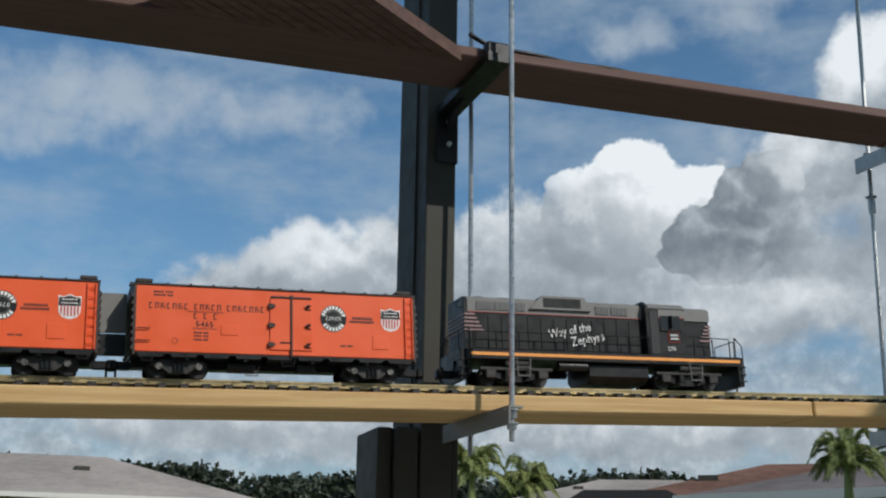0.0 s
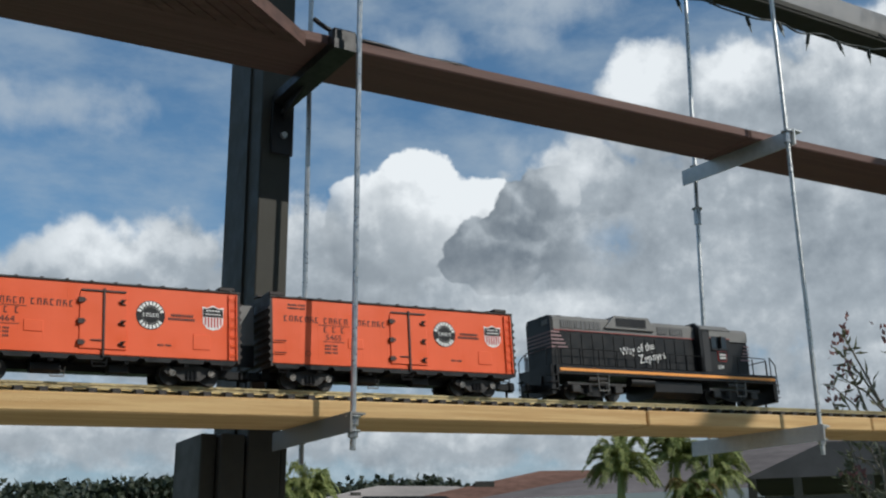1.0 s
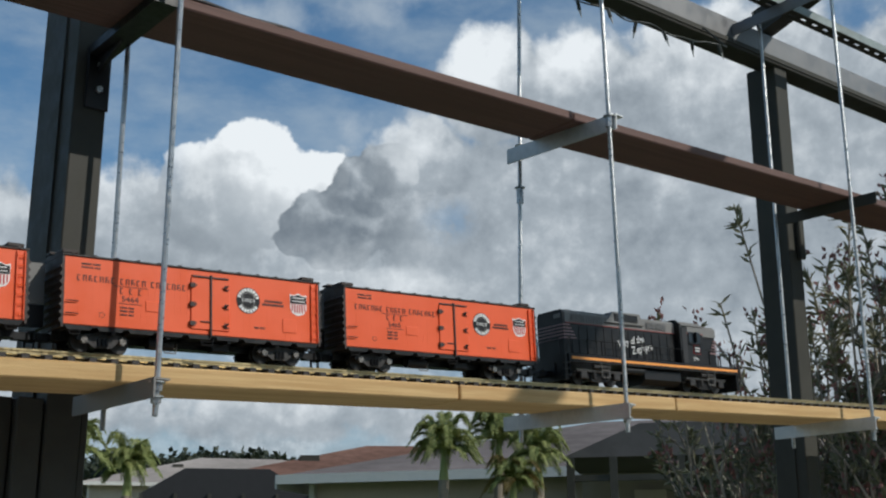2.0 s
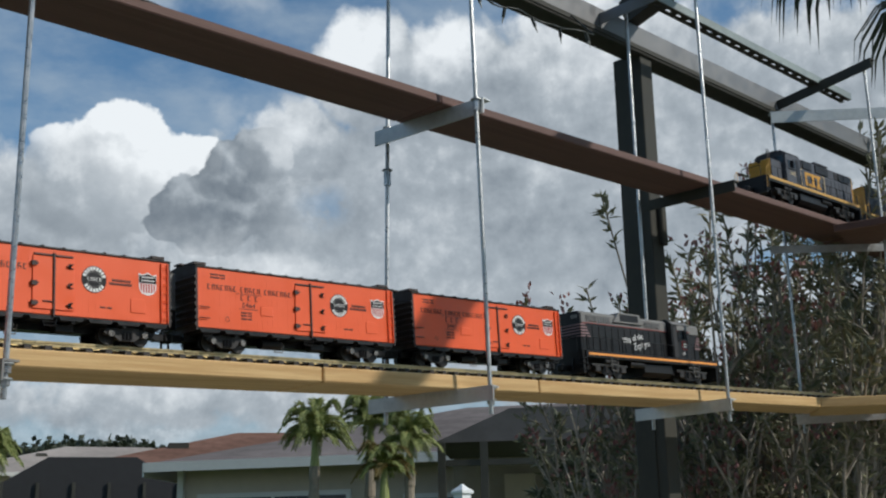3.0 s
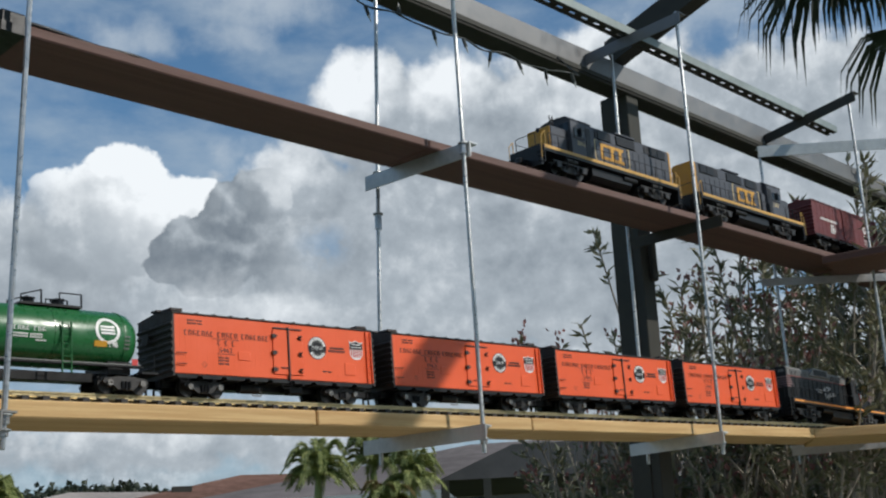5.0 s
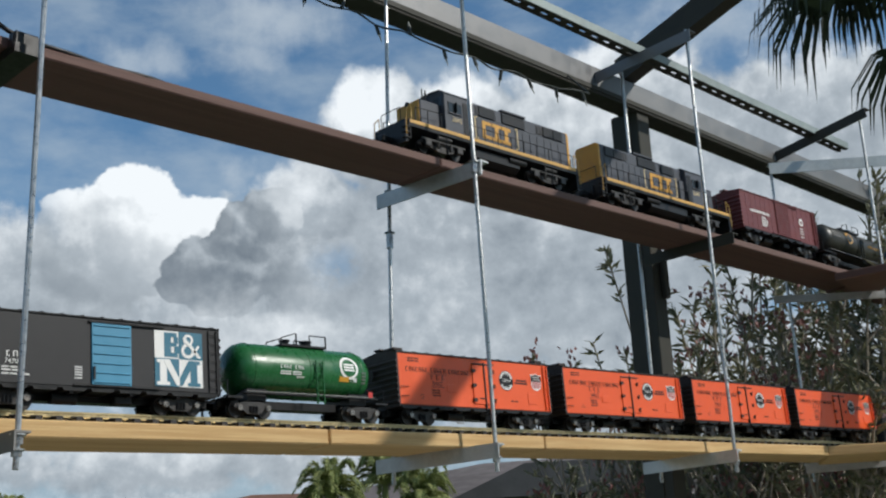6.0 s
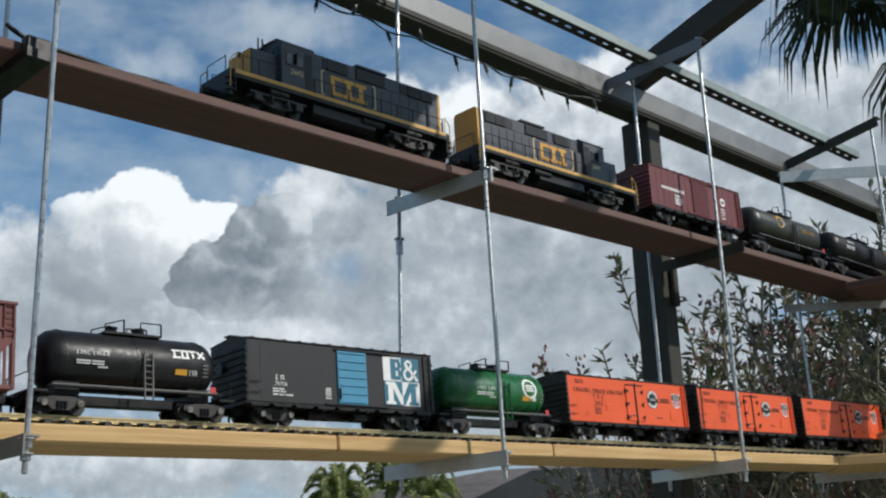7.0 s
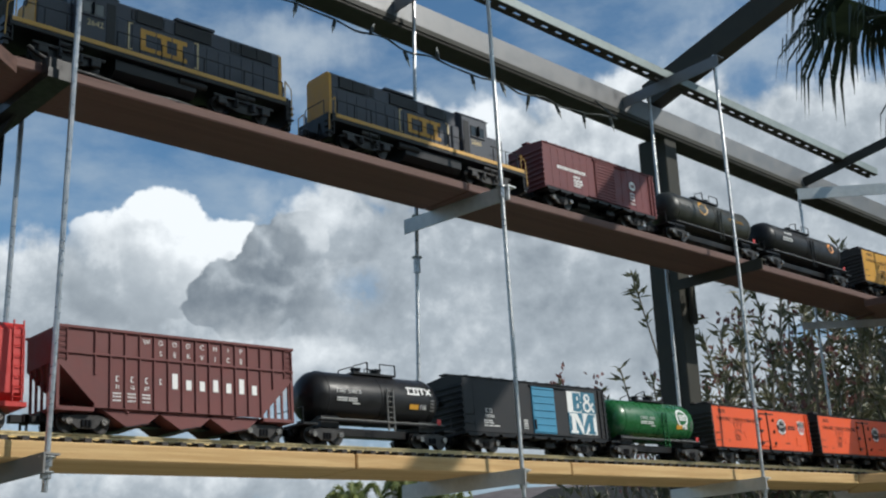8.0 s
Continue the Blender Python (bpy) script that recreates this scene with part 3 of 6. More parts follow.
def ladder(parent, x0, x1, y, z0, z1, rungs, mat, name="ladder"):
    bm = bmnew()
    s = -1 if y < 0 else 1
    for x in (x0, x1):
        box(bm, x - 0.0008, x + 0.0008, min(y, y + s * 0.003), max(y, y + s * 0.003), z0, z1)
    for i in range(rungs):
        z = z0 + (z1 - z0) * (i + 0.5) / rungs
        rod(bm, (x0, y + s * 0.0035, z), (x1, y + s * 0.0035, z), 0.0008, 5)
    return part(name, bm, mat, parent)


def stirrup(parent, x, y, z, w=0.018, h=0.01, mat=BLACK):
    bm = bmnew()
    for dx in (-w / 2, w / 2):
        rod(bm, (x + dx, y, z), (x + dx * 0.8, y, z - h), 0.0009, 5)
    rod(bm, (x - w * 0.4, y, z - h), (x + w * 0.4, y, z - h), 0.0011, 5)
    rod(bm, (x - w * 0.42, y, z - h * 0.5), (x + w * 0.42, y, z - h * 0.5), 0.0008, 5)
    part("step", bm, mat, parent)


def house_car(name, label, category, L, z1, W, side_mat, end_mat, roof_mat, under=True):
    """The shell that a reefer and a boxcar share: body, corrugated ends, ribbed roof, running board, frame, trucks."""
    c = thing(name, label, category)
    h, w = L / 2, W / 2
    part("body", box(bmnew(), -h, h, -w, w, 0.034, z1, 0.0012), side_mat, c)
    for s in (-1, 1):
        bm = bmnew()
        x = s * h
        out = [(x - s * 0.001, z1), (x - s * 0.001, 0.03), (x + s * 0.0025, 0.03)]
        for i in range(8):
            z = 0.04 + i * (z1 - 0.05) / 7.6
            out += [(x + s * 0.0025, z - 0.0035), (x + s * 0.0055, z - 0.0012), (x + s * 0.0055, z + 0.0012), (x + s * 0.0025, z + 0.0035)]
        out.append((x + s * 0.0025, z1))
        prism(bm, out, "y", -w - 0.0006, w + 0.0006)
        part("end_panel", bm, end_mat, c, "corrugated dark end")
        part("brake_wheel" if s < 0 else "end_ladder", rod(bmnew(), (x + s * 0.008, 0.02, 0.1), (x + s * 0.0095, 0.02, 0.1), 0.011, 16) if s < 0
             else ladder_mesh(x + s * 0.003, 0.02, 0.04, 0.035, z1, 6, s), end_mat, c)
    bm = bmnew()
    prism(bm, [(-w - 0.002, z1), (-w - 0.002, z1 + 0.0022), (0, z1 + 0.0085), (w + 0.002, z1 + 0.0022), (w + 0.002, z1)], "x", -h - 0.003, h + 0.003)
    part("roof", bm, roof_mat, c)
    for i in range(13):
        x = -h + 0.012 + i * (L - 0.024) / 12
        bm = bmnew()
        prism(bm, [(-w - 0.0028, z1 + 0.001), (-w - 0.0028, z1 + 0.0036), (0, z1 + 0.0102), (w + 0.0028, z1 + 0.0036), (w + 0.0028, z1 + 0.001)], "x", x - 0.0016, x + 0.0016)
        part("roof_rib", bm, roof_mat, c)
    part("running_board", box(bmnew(), -h - 0.004, h + 0.004, -0.009, 0.009, z1 + 0.0105, z1 + 0.0135), roof_mat, c)
    bm = bmnew()
    box(bm, -h, h, -0.012, 0.012, 0.017, 0.036)
    for x in (-0.32 * L, -0.12 * L, 0.12 * L, 0.32 * L):
        box(bm, x - 0.003, x + 0.003, -w + 0.002, w - 0.002, 0.024, 0.034)
    part("underframe", bm, BLACK, c)
    bm = bmnew()
    n = 9
    out = [(-h, 0.0338)]
    for i in range(n):
        x = -h + (i + 0.5) * L / n
        out += [(x - L / n * 0.42, 0.0315), (x - L / n * 0.36, 0.0272), (x + L / n * 0.36, 0.0272), (x + L / n * 0.42, 0.0315)]
    out.append((h, 0.0338))
    prism(bm, out, "y", -w - 0.0008, w + 0.0008)
    part("side_sill", bm, BLACK, c)
    part("brake_cylinder", rod(bmnew(), (-0.075, -0.03, 0.018), (-0.035, -0.03, 0.018), 0.009, 12), BLACK, c)
    part("brake_reservoir", box(bmnew(), 0.03, 0.06, -0.036, -0.018, 0.012, 0.026, 0.002), BLACK, c)
    for x in (-h + 0.018, h - 0.018):
        stirrup(c, x, -w, 0.031)
    truck(c, -h + 0.066)
    truck(c, h - 0.066)
    couplers(c, h)
    return c


def ladder_mesh(x, y0, y1, z0, z1, rungs, s):
    bm = bmnew()
    for y in (y0, y1):
        box(bm, min(x, x + s * 0.004), max(x, x + s * 0.004), y - 0.0008, y + 0.0008, z0, z1)
    for i in range(rungs):
        z = z0 + (z1 - z0) * (i + 0.5) / rungs
        rod(bm, (x + s * 0.004, y0, z), (x + s * 0.004, y1, z), 0.0009, 5)
    return bm


def reefer(number, body=ORANGE, label="bright orange wooden refrigerator car with a dark roof and black fittings"):
    L, z1, W = 0.428, 0.134, 0.106
    c = house_car("refrigerator_car", label, "freight car", L, z1, W, body, BROWNBLACK, BROWNBLACK)
    h, y = L / 2, -W / 2
    lo, hi = 0.036, z1 - 0.003

    def fx(f):
        return -h + f * L
    # vertical sheathing board lines
    bm = bmnew()
    for i in range(1, 40):
        x = -h + i * L / 40
        box(bm, x - 0.0002, x + 0.0002, y - 0.0001, y + 0.001, lo, hi)
    tagged(part("sheathing", bm, body, c), kind="stuff")
    # the pair of insulated doors
    for a, b in ((0.462, 0.54), (0.54, 0.618)):
        part("door", box(bmnew(), fx(a) + 0.0006, fx(b) - 0.0006, y - 0.0022, y + 0.001, lo + 0.006, hi - 0.01, 0.0006), body, c)
    part("door_bar", box(bmnew(), fx(0.5405) - 0.0013, fx(0.5405) + 0.0013, y - 0.0045, y, lo - 0.004, hi - 0.004), DARKINK, c)
    part("door_track", box(bmnew(), fx(0.468), fx(0.612), y - 0.003, y, hi - 0.0085, hi - 0.0062), DARKINK, c)
    part("door_latch", box(bmnew(), fx(0.50), fx(0.54), y - 0.004, y - 0.001, lo + 0.017, lo + 0.0185), DARKINK, c)
    for f, d in ((0.466, 1), (0.604, -1)):
        for z in (lo + 0.014, lo + 0.0435, lo + 0.073):
            bm = bmnew()
            x = fx(f)
            prism(bm, [(x - 0.0035, z - 0.0035), (x + 0.0035, z - 0.0035), (x + d * 0.0075, z), (x + 0.0035, z + 0.0035), (x - 0.0035, z + 0.0035)][::1], "y", y - 0.0048, y - 0.001)
            part("hinge", bm, DARKINK, c)
    # writing
    bars(c, (7, 5, 7), 0.0085, 0.0086, fx(0.045), y - 0.0004, lo + 0.067, DARKINK, serif=True)
    part("underline", box(bmnew(), fx(0.175), fx(0.3), y - 0.0006, y, lo + 0.0595, lo + 0.0602), DARKINK, c)
    bars(c, (1, 1, 1), 0.0085, 0.0085, fx(0.197), y - 0.0004, lo + 0.0535, DARKINK, serif=True)
    letter(c, number, 0.0118, fx(0.235), y - 0.0008, lo + 0.041, DARKINK, stretch=1.15)
    part("underline", box(bmnew(), fx(0.195), fx(0.278), y - 0.0006, y, lo + 0.0343, lo + 0.035), DARKINK, c)
    for k, z in enumerate((0.0285, 0.0235, 0.018)):
        bars(c, (4, 3), 0.0028, 0.0026, fx(0.2), y - 0.0003, lo + z, DARKINK)
    bars(c, (5, 4), 0.003, 0.0025, fx(0.06), y - 0.0003, lo + 0.088, DARKINK)
    bars(c, (6, 3), 0.003, 0.0025, fx(0.06), y - 0.0003, lo + 0.083, DARKINK)
    bars(c, (10,), 0.0033, 0.0034, fx(0.765), y - 0.0003, lo + 0.06, DARKINK)
    bars(c, (12,), 0.0033, 0.0034, fx(0.755), y - 0.0003, lo + 0.0545, DARKINK)
    bars(c, (3, 3), 0.003, 0.0025, fx(0.72), y - 0.0003, lo + 0.016, DARKINK)
    part("repack_panel", box(bmnew(), fx(0.292), fx(0.352), y - 0.0012, y, lo + 0.026, lo + 0.0415, 0.0005), body, c)
    part("tack_board", box(bmnew(), fx(0.84), fx(0.90), y - 0.0012, y, lo + 0.012, lo + 0.034, 0.0005), body, c)
    part("stencil_ring", disc(bmnew(), fx(0.135), y - 0.0004, lo + 0.015, 0.0042, 0.0035), DARKINK, c)
    # round emblem and shield emblem, as plain shapes
    ex, ez = fx(0.695), lo + 0.058
    part("round_emblem", disc(bmnew(), ex, y - 0.0006, ez, 0.0208), BLACK, c, "round black and white emblem")
    part("emblem_band", box(bmnew(), ex - 0.0135, ex + 0.0135, y - 0.0014, y - 0.001, ez - 0.0046, ez + 0.0046), CHARCOAL, c)
    bars(c, (5,), 0.0048, 0.0052, ex - 0.0115, y - 0.0013, ez, WHITE, serif=True)
    part("emblem_core", disc(bmnew(), ex, y - 0.0009, ez, 0.0127, 0.0117), GREY, c)
    bm = bmnew()
    for i, n in ((1, 9), (-1, 7)):
        for q in range(n):
            am = i * radians(90 + (q - (n - 1) / 2) * 17.5)
            vs = [bm.verts.new((ex + r_ * math.cos(am + da), y - 0.001, ez + r_ * math.sin(am + da))) for r_, da in ((0.0142, -0.1), (0.0198, -0.11), (0.0198, 0.11), (0.0142, 0.1))]
            bm.faces.new(vs)
    tagged(part("ring_mark", bm, WHITE, c), kind="stuff")
    sx, sz = fx(0.91), lo + 0.061

    def shield(bm, k, dz, yy):
        pts = [(-16, 15), (-9, 13), (0, 17), (9, 13), (16, 15), (15, -10), (10, -17), (0, -20), (-10, -17), (-15, -10)]
        vs = [bm.verts.new((sx + px * 0.001 * k, yy, sz + (pz + dz) * 0.001 * k)) for px, pz in pts]
        bm.faces.new(vs)
        return bm
    part("shield_emblem", shield(bmnew(), 1.0, 0, y - 0.0006), WHITE, c, "striped shield emblem")
    for i in range(6):
        x = sx - 0.0115 + i * 0.0046
        bm = box(bmnew(), x - 0.0011, x + 0.0011, y - 0.0012, y - 0.0008, sz - (0.0155 if 0 < i < 5 else 0.012), sz - 0.001)
        part("shield_stripe", bm, RED, c)
    part("shield_emblem", prism(bmnew(), [(sx - 0.015, sz), (sx + 0.015, sz), (sx + 0.0145, sz + 0.012), (sx + 0.009, sz + 0.0115), (sx, sz + 0.0148), (sx - 0.009, sz + 0.0115), (sx - 0.0145, sz + 0.012)], "y", y - 0.0013, y - 0.0008), BLACK, c)
    bars(c, (5,), 0.0044, 0.0017, sx - 0.0108, y - 0.0016, sz + 0.0088, WHITE)
    bars(c, (7,), 0.0034, 0.0017, sx - 0.0116, y - 0.0016, sz + 0.0035, WHITE)
    # grab irons and the corner ladder
    ladder(c, fx(0.966), fx(0.993), y, lo, hi, 7, body)
    for z in (lo + 0.014, lo + 0.032):
        rodm = rod(bmnew(), (fx(0.006), y - 0.003, z), (fx(0.05), y - 0.003, z), 0.0009, 5)
        part("grab_iron", rodm, DARKINK, c)
    for f in (0.03, 0.97):
        part("hatch", box(bmnew(), fx(f) - 0.012, fx(f) + 0.012, -0.043, -0.012, z1 + 0.006, z1 + 0.0115, 0.001), BROWNBLACK, c)
    stirrup(c, fx(0.53), y + 0.001, 0.0295, 0.022, 0.011)
    stirrup(c, fx(0.41), y + 0.02, 0.02, 0.022, 0.014, GREY)
    return c


def boxcar(kind):
    L, z1, W = (0.424, 0.142, 0.106) if kind == "grey" else (0.396, 0.138, 0.106)
    if kind == "grey":
        c = house_car("boxcar", "charcoal grey steel boxcar with a bright blue door", "freight car", L, z1, W, CHARCOAL, BLACK, BLACK)
        door = BLUE
    else:
        c = house_car("boxcar", "oxide red steel boxcar with a ribbed door", "freight car", L, z1, W, MAROON, MAROON, MAROON)
        door = MAROON
    h, y = L / 2, -W / 2
    lo, hi = 0.036, z1 - 0.003

    def fx(f):
        return -h + f * L
    bm = bmnew()
    for i in range(1, 16 if kind != "grey" else 2):
        x = fx(i / 16)
        for z in (lo + 0.004, lo + 0.03, lo + 0.055, lo + 0.08):
            box(bm, x - 0.0005, x + 0.0005, y - 0.0006, y + 0.001, z, z + 0.018)
    tagged(part("rivet_seam", bm, CHARCOAL if kind == "grey" else MAROON, c), kind="stuff")
    a, b = (0.455, 0.615) if kind == "grey" else (0.44, 0.62)
    d = part("door", box(bmnew(), fx(a), fx(b), y - 0.003, y + 0.001, lo + 0.002, hi - 0.004, 0.0006), door, c, "bright blue ribbed door" if kind == "grey" else "")
    for i in range(7 if kind == "grey" else 12):
        n = 7 if kind == "grey" else 12
        z = lo + 0.006 + i * (hi - lo - 0.014) / (n - 1)
        part("door_rib", box(bmnew(), fx(a) + 0.003, fx(b) - 0.003, y - 0.0048, y - 0.002, z - 0.0012, z + 0.0012, 0.0005), door, d)
    part("door_rail", box(bmnew(), fx(a) - 0.005, fx(b) + (0.06 if kind == "grey" else 0.05), y - 0.0042, y, hi - 0.0035, hi - 0.001), BLACK if kind == "grey" else MAROON, c)
    part("door_rail", box(bmnew(), fx(a) - 0.03, fx(b) + 0.05, y - 0.0042, y, lo - 0.001, lo + 0.0015), BLACK if kind == "grey" else MAROON, c)
    if kind == "grey":
        part("door_latch", box(bmnew(), fx(a) + 0.002, fx(a) + 0.0045, y - 0.006, y, lo + 0.01, lo + 0.03), STEEL, d)
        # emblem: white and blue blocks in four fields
        x0, x1 = fx(0.715), fx(0.925)
        xm = (x0 + x1) / 2
        zm = (lo + hi) / 2 + 0.001
        wv, zb, hv = x1 - x0, lo + 0.006, hi - lo - 0.012

        def field(mat, yy, *polys):
            """Flat painted shapes, given in fractions of the emblem's square."""
            bm = bmnew()
            for q, poly in enumerate(polys):
                prism(bm, [(x0 + u * wv, zb + v * hv) for u, v in poly], "y", y - yy - 0.00012 * q, y)
            return part("block_emblem", bm, mat, c, "white and teal block emblem" if yy < 0.001 else "")

        def rect(u0, u1, v0, v1):
            return [(u0, v0), (u1, v0), (u1, v1), (u0, v1)]
        field(WHITE, 0.0008, rect(0, 1, 0, 1))
        field(TEAL, 0.0012, rect(0.5, 1, 0.5, 1), rect(0, 0.5, 0, 0.5))
        # upper quarter: a teal double-bowed shape
        field(TEAL, 0.0012, rect(0.2, 0.34, 0.53, 0.97), rect(0.34, 0.46, 0.89, 0.97), rect(0.34, 0.46, 0.72, 0.79), rect(0.34, 0.47, 0.53, 0.61), rect(0.4, 0.485, 0.78, 0.9), rect(0.41, 0.495, 0.6, 0.73))
        # lower quarters: a counter-changed zigzag
        field(WHITE, 0.0016, rect(0.1, 0.24, 0.05, 0.46), rect(0.04, 0.3, 0.02, 0.08), rect(0.04, 0.2, 0.42, 0.48), [(0.16, 0.48), (0.3, 0.48), (0.5, 0.14), (0.5, 0.02), (0.44, 0.02)])
        field(TEAL, 0.0016, rect(0.74, 0.88, 0.05, 0.46), rect(0.68, 0.94, 0.02, 0.08), rect(0.8, 0.94, 0.42, 0.48), [(0.84, 0.48), (0.7, 0.48), (0.5, 0.14), (0.5, 0.02), (0.56, 0.02)])
        bm = bmnew()
        disc(bm, x0 + wv * 0.7, y - 0.0016, zb + hv * 0.86, 0.0095, 0.0052)
        disc(bm, x0 + wv * 0.69, y - 0.0016, zb + hv * 0.66, 0.0125, 0.0072)
        beam(bm, (x0 + wv * 0.6, y - 0.0016, zb + hv * 0.9), (x0 + wv * 0.94, y - 0.0016, zb + hv * 0.54), 0.0005, 0.005)
        beam(bm, (x0 + wv * 0.78, y - 0.0016, zb + hv * 0.58), (x0 + wv * 0.92, y - 0.0016, zb + hv * 0.76), 0.0005, 0.0045)
        part("block_emblem", bm, WHITE, c)
        bars(c, (2,), 0.0105, 0.0085, fx(0.135), y - 0.0004, lo + 0.042, WHITE, serif=True)
        letter(c, "74706", 0.0105, fx(0.16), y - 0.0008, lo + 0.0305, WHITE)
        for z, n in ((0.022, (4, 4)), (0.0175, (5, 4)), (0.012, (4, 4, 6))):
            bars(c, n, 0.0028, 0.0026, fx(0.12), y - 0.0004, lo + z, WHITE)
        for z in (0.028, 0.024, 0.02, 0.016, 0.011):
            bars(c, (5,), 0.0026, 0.0022, fx(0.39), y - 0.0004, lo + z, WHITE)
        ladder(c, fx(0.955), fx(0.99), y, lo, hi, 7, CHARCOAL)
        for z in (lo + 0.014, lo + 0.032):
            part("grab_iron", rod(bmnew(), (fx(0.006), y - 0.003, z), (fx(0.05), y - 0.003, z), 0.0009, 5), BLACK, c)
    else:
        bars(c, (12,), 0.0082, 0.0075, fx(0.11), y - 0.0004, lo + 0.052, WHITE)
        for z, n in ((0.038, (4,)), (0.03, (5,)), (0.023, (5,)), (0.0165, (4,))):
            bars(c, n, 0.0062, 0.0052, fx(0.245), y - 0.0004, lo + z, WHITE)
        part("round_emblem", disc(bmnew(), fx(0.79), y - 0.0006, lo + 0.06, 0.0115), WHITE, c, "small round white emblem")
        bars(c, (2,), 0.006, 0.007, fx(0.79) - 0.0055, y - 0.001, lo + 0.06, MAROON)
        for z in (0.04, 0.032, 0.024, 0.014):
            bars(c, (4,), 0.0048, 0.0036, fx(0.76), y - 0.0004, lo + z, WHITE)
        ladder(c, fx(0.955), fx(0.99), y, lo, hi, 7, MAROON)
    return c


def tank_car(kind):
    L = {"black": 0.31, "green": 0.305, "olive": 0.37, "plain": 0.40}[kind]
    mat = {"black": BLACK, "green": GREEN, "olive": TANKOLIVE, "plain": BLACK}[kind]
    label = {"black": "glossy black tank car with a white name bar", "green": "glossy green tank car with a round white emblem",
             "olive": "dirty black tank car with worn yellow marks", "plain": "black tank car with an orange emblem"}[kind]
    c = thing("tank_car", label, "freight car")
    r, zc, h = 0.0475, 0.0885, L / 2
    bm = bmnew()
    prof = [(-h, 0.0), (-h + 0.003, r * 0.45), (-h + 0.009, r * 0.75), (-h + 0.019, r * 0.93), (-h + 0.032, r)]
    prof += [(-x, y) for x, y in reversed(prof)]
    seg = 40
    rings = []
    for x, rr in prof:
        rings.append([bm.verts.new((x, max(rr, 0.0004) * math.cos(2 * math.pi * i / seg), zc + max(rr, 0.0004) * math.sin(2 * math.pi * i / seg))) for i in range(seg)])
    for p, q in zip(rings, rings[1:]):
        for i in range(seg):
            bm.faces.new((p[i], p[(i + 1) % seg], q[(i + 1) % seg], q[i]))
    tank = part("tank", bm, mat, c, smooth=True)
    for x in (-h + 0.034, 0.0, h - 0.034):
        bm = bmnew()
        seg2 = 32
        ring = []
        for xx, rr in ((x - 0.0011, r), (x - 0.0011, r + 0.0008), (x + 0.0011, r + 0.0008), (x + 0.0011, r)):
            ring.append([bm.verts.new((xx, rr * math.cos(2 * math.pi * i / seg2), zc + rr * math.sin(2 * math.pi * i / seg2))) for i in range(seg2)])
        for q0, q1 in zip(ring, ring[1:]):
            for i in range(seg2):
                bm.faces.new((q0[i], q0[(i + 1) % seg2], q1[(i + 1) % seg2], q1[i]))
        part("band", bm, mat, tank)
    bm = bmnew()
    hh = h + 0.025
    box(bm, -hh, hh, -0.012, 0.012, 0.019, 0.034, 0.001)
    for s in (-1, 1):
        box(bm, min(s * hh, s * (hh - 0.03)), max(s * hh, s * (hh - 0.03)), -0.046, 0.046, 0.031, 0.0345)
        box(bm, min(s * (h - 0.02), s * (h - 0.06)), max(s * (h - 0.02), s * (h - 0.06)), -0.036, 0.036, 0.03, 0.05)
    part("frame", bm, BLACK, c)
    part("side_rail", rod(bmnew(), (-h + 0.01, -0.049, 0.043), (h - 0.01, -0.049, 0.043), 0.0013, 6), GREY, c)
    part("walkway", box(bmnew(), -h + 0.004, h - 0.004, -0.051, -0.04, 0.0395, 0.0413), BLACK, c)
    ladder(c, 0.009, 0.024, -0.0485, 0.026, 0.105, 8, GREY if kind == "black" else mat)
    # dome fittings, platform and railing
    part("platform", box(bmnew(), -0.046, 0.056, -0.024, 0.024, zc + r - 0.002, zc + r + 0.0015), BLACK, c)
    for x, rr, hgt in ((-0.022, 0.0085, 0.011), (0.026, 0.01, 0.012)):
        bm = rod(bmnew(), (x, 0, zc + r), (x, 0, zc + r + hgt), rr, 20)
        rod(bm, (x, 0, zc + r + hgt), (x, 0, zc + r + hgt + 0.002), rr + 0.0018, 20)
        part("dome", bm, BLACK, c, smooth=True)
    for y in (-0.023, 0.023):
        for xa, xb in ((-0.045, -0.012), (0.018, 0.055)):
            za, bm = zc + r, bmnew()
            ta, tb = (0.012, 0.022) if xa < 0 else (0.02, 0.02)
            rod(bm, (xa, y, za - 0.001), (xa, y, za + ta), 0.0011, 5)
            rod(bm, (xb, y, za - 0.001), (xb, y, za + tb), 0.0016, 5)
            rod(bm, (xa, y, za + ta), (xb, y, za + tb), 0.0011, 5)
            part("railing", bm, BLACK, c)
    bm = bmnew()
    for s in (-1, 1):
        x = s * (hh - 0.004)
        for y in (-0.04, 0.04):
            rod(bm, (x, y, 0.034), (x, y, 0.062), 0.001, 5)
        rod(bm, (x, -0.04, 0.062), (x, 0.04, 0.062), 0.001, 5)
    part("end_railing", bm, BLACK, c)
    part("placard", box(bmnew(), h - 0.025, h - 0.015, -0.0505, -0.0495, 0.043, 0.053), RED, c)

    def on(bars_ob):
        """Bend flat lettering round the tank."""
        for v in bars_ob.data.vertices:
            y = -math.sqrt(max((r + 0.0006) ** 2 - (v.co.z - zc) ** 2, 1e-6))
            v.co.y = y + (v.co.y + 0.05)
        return bars_ob
    Y = -0.05
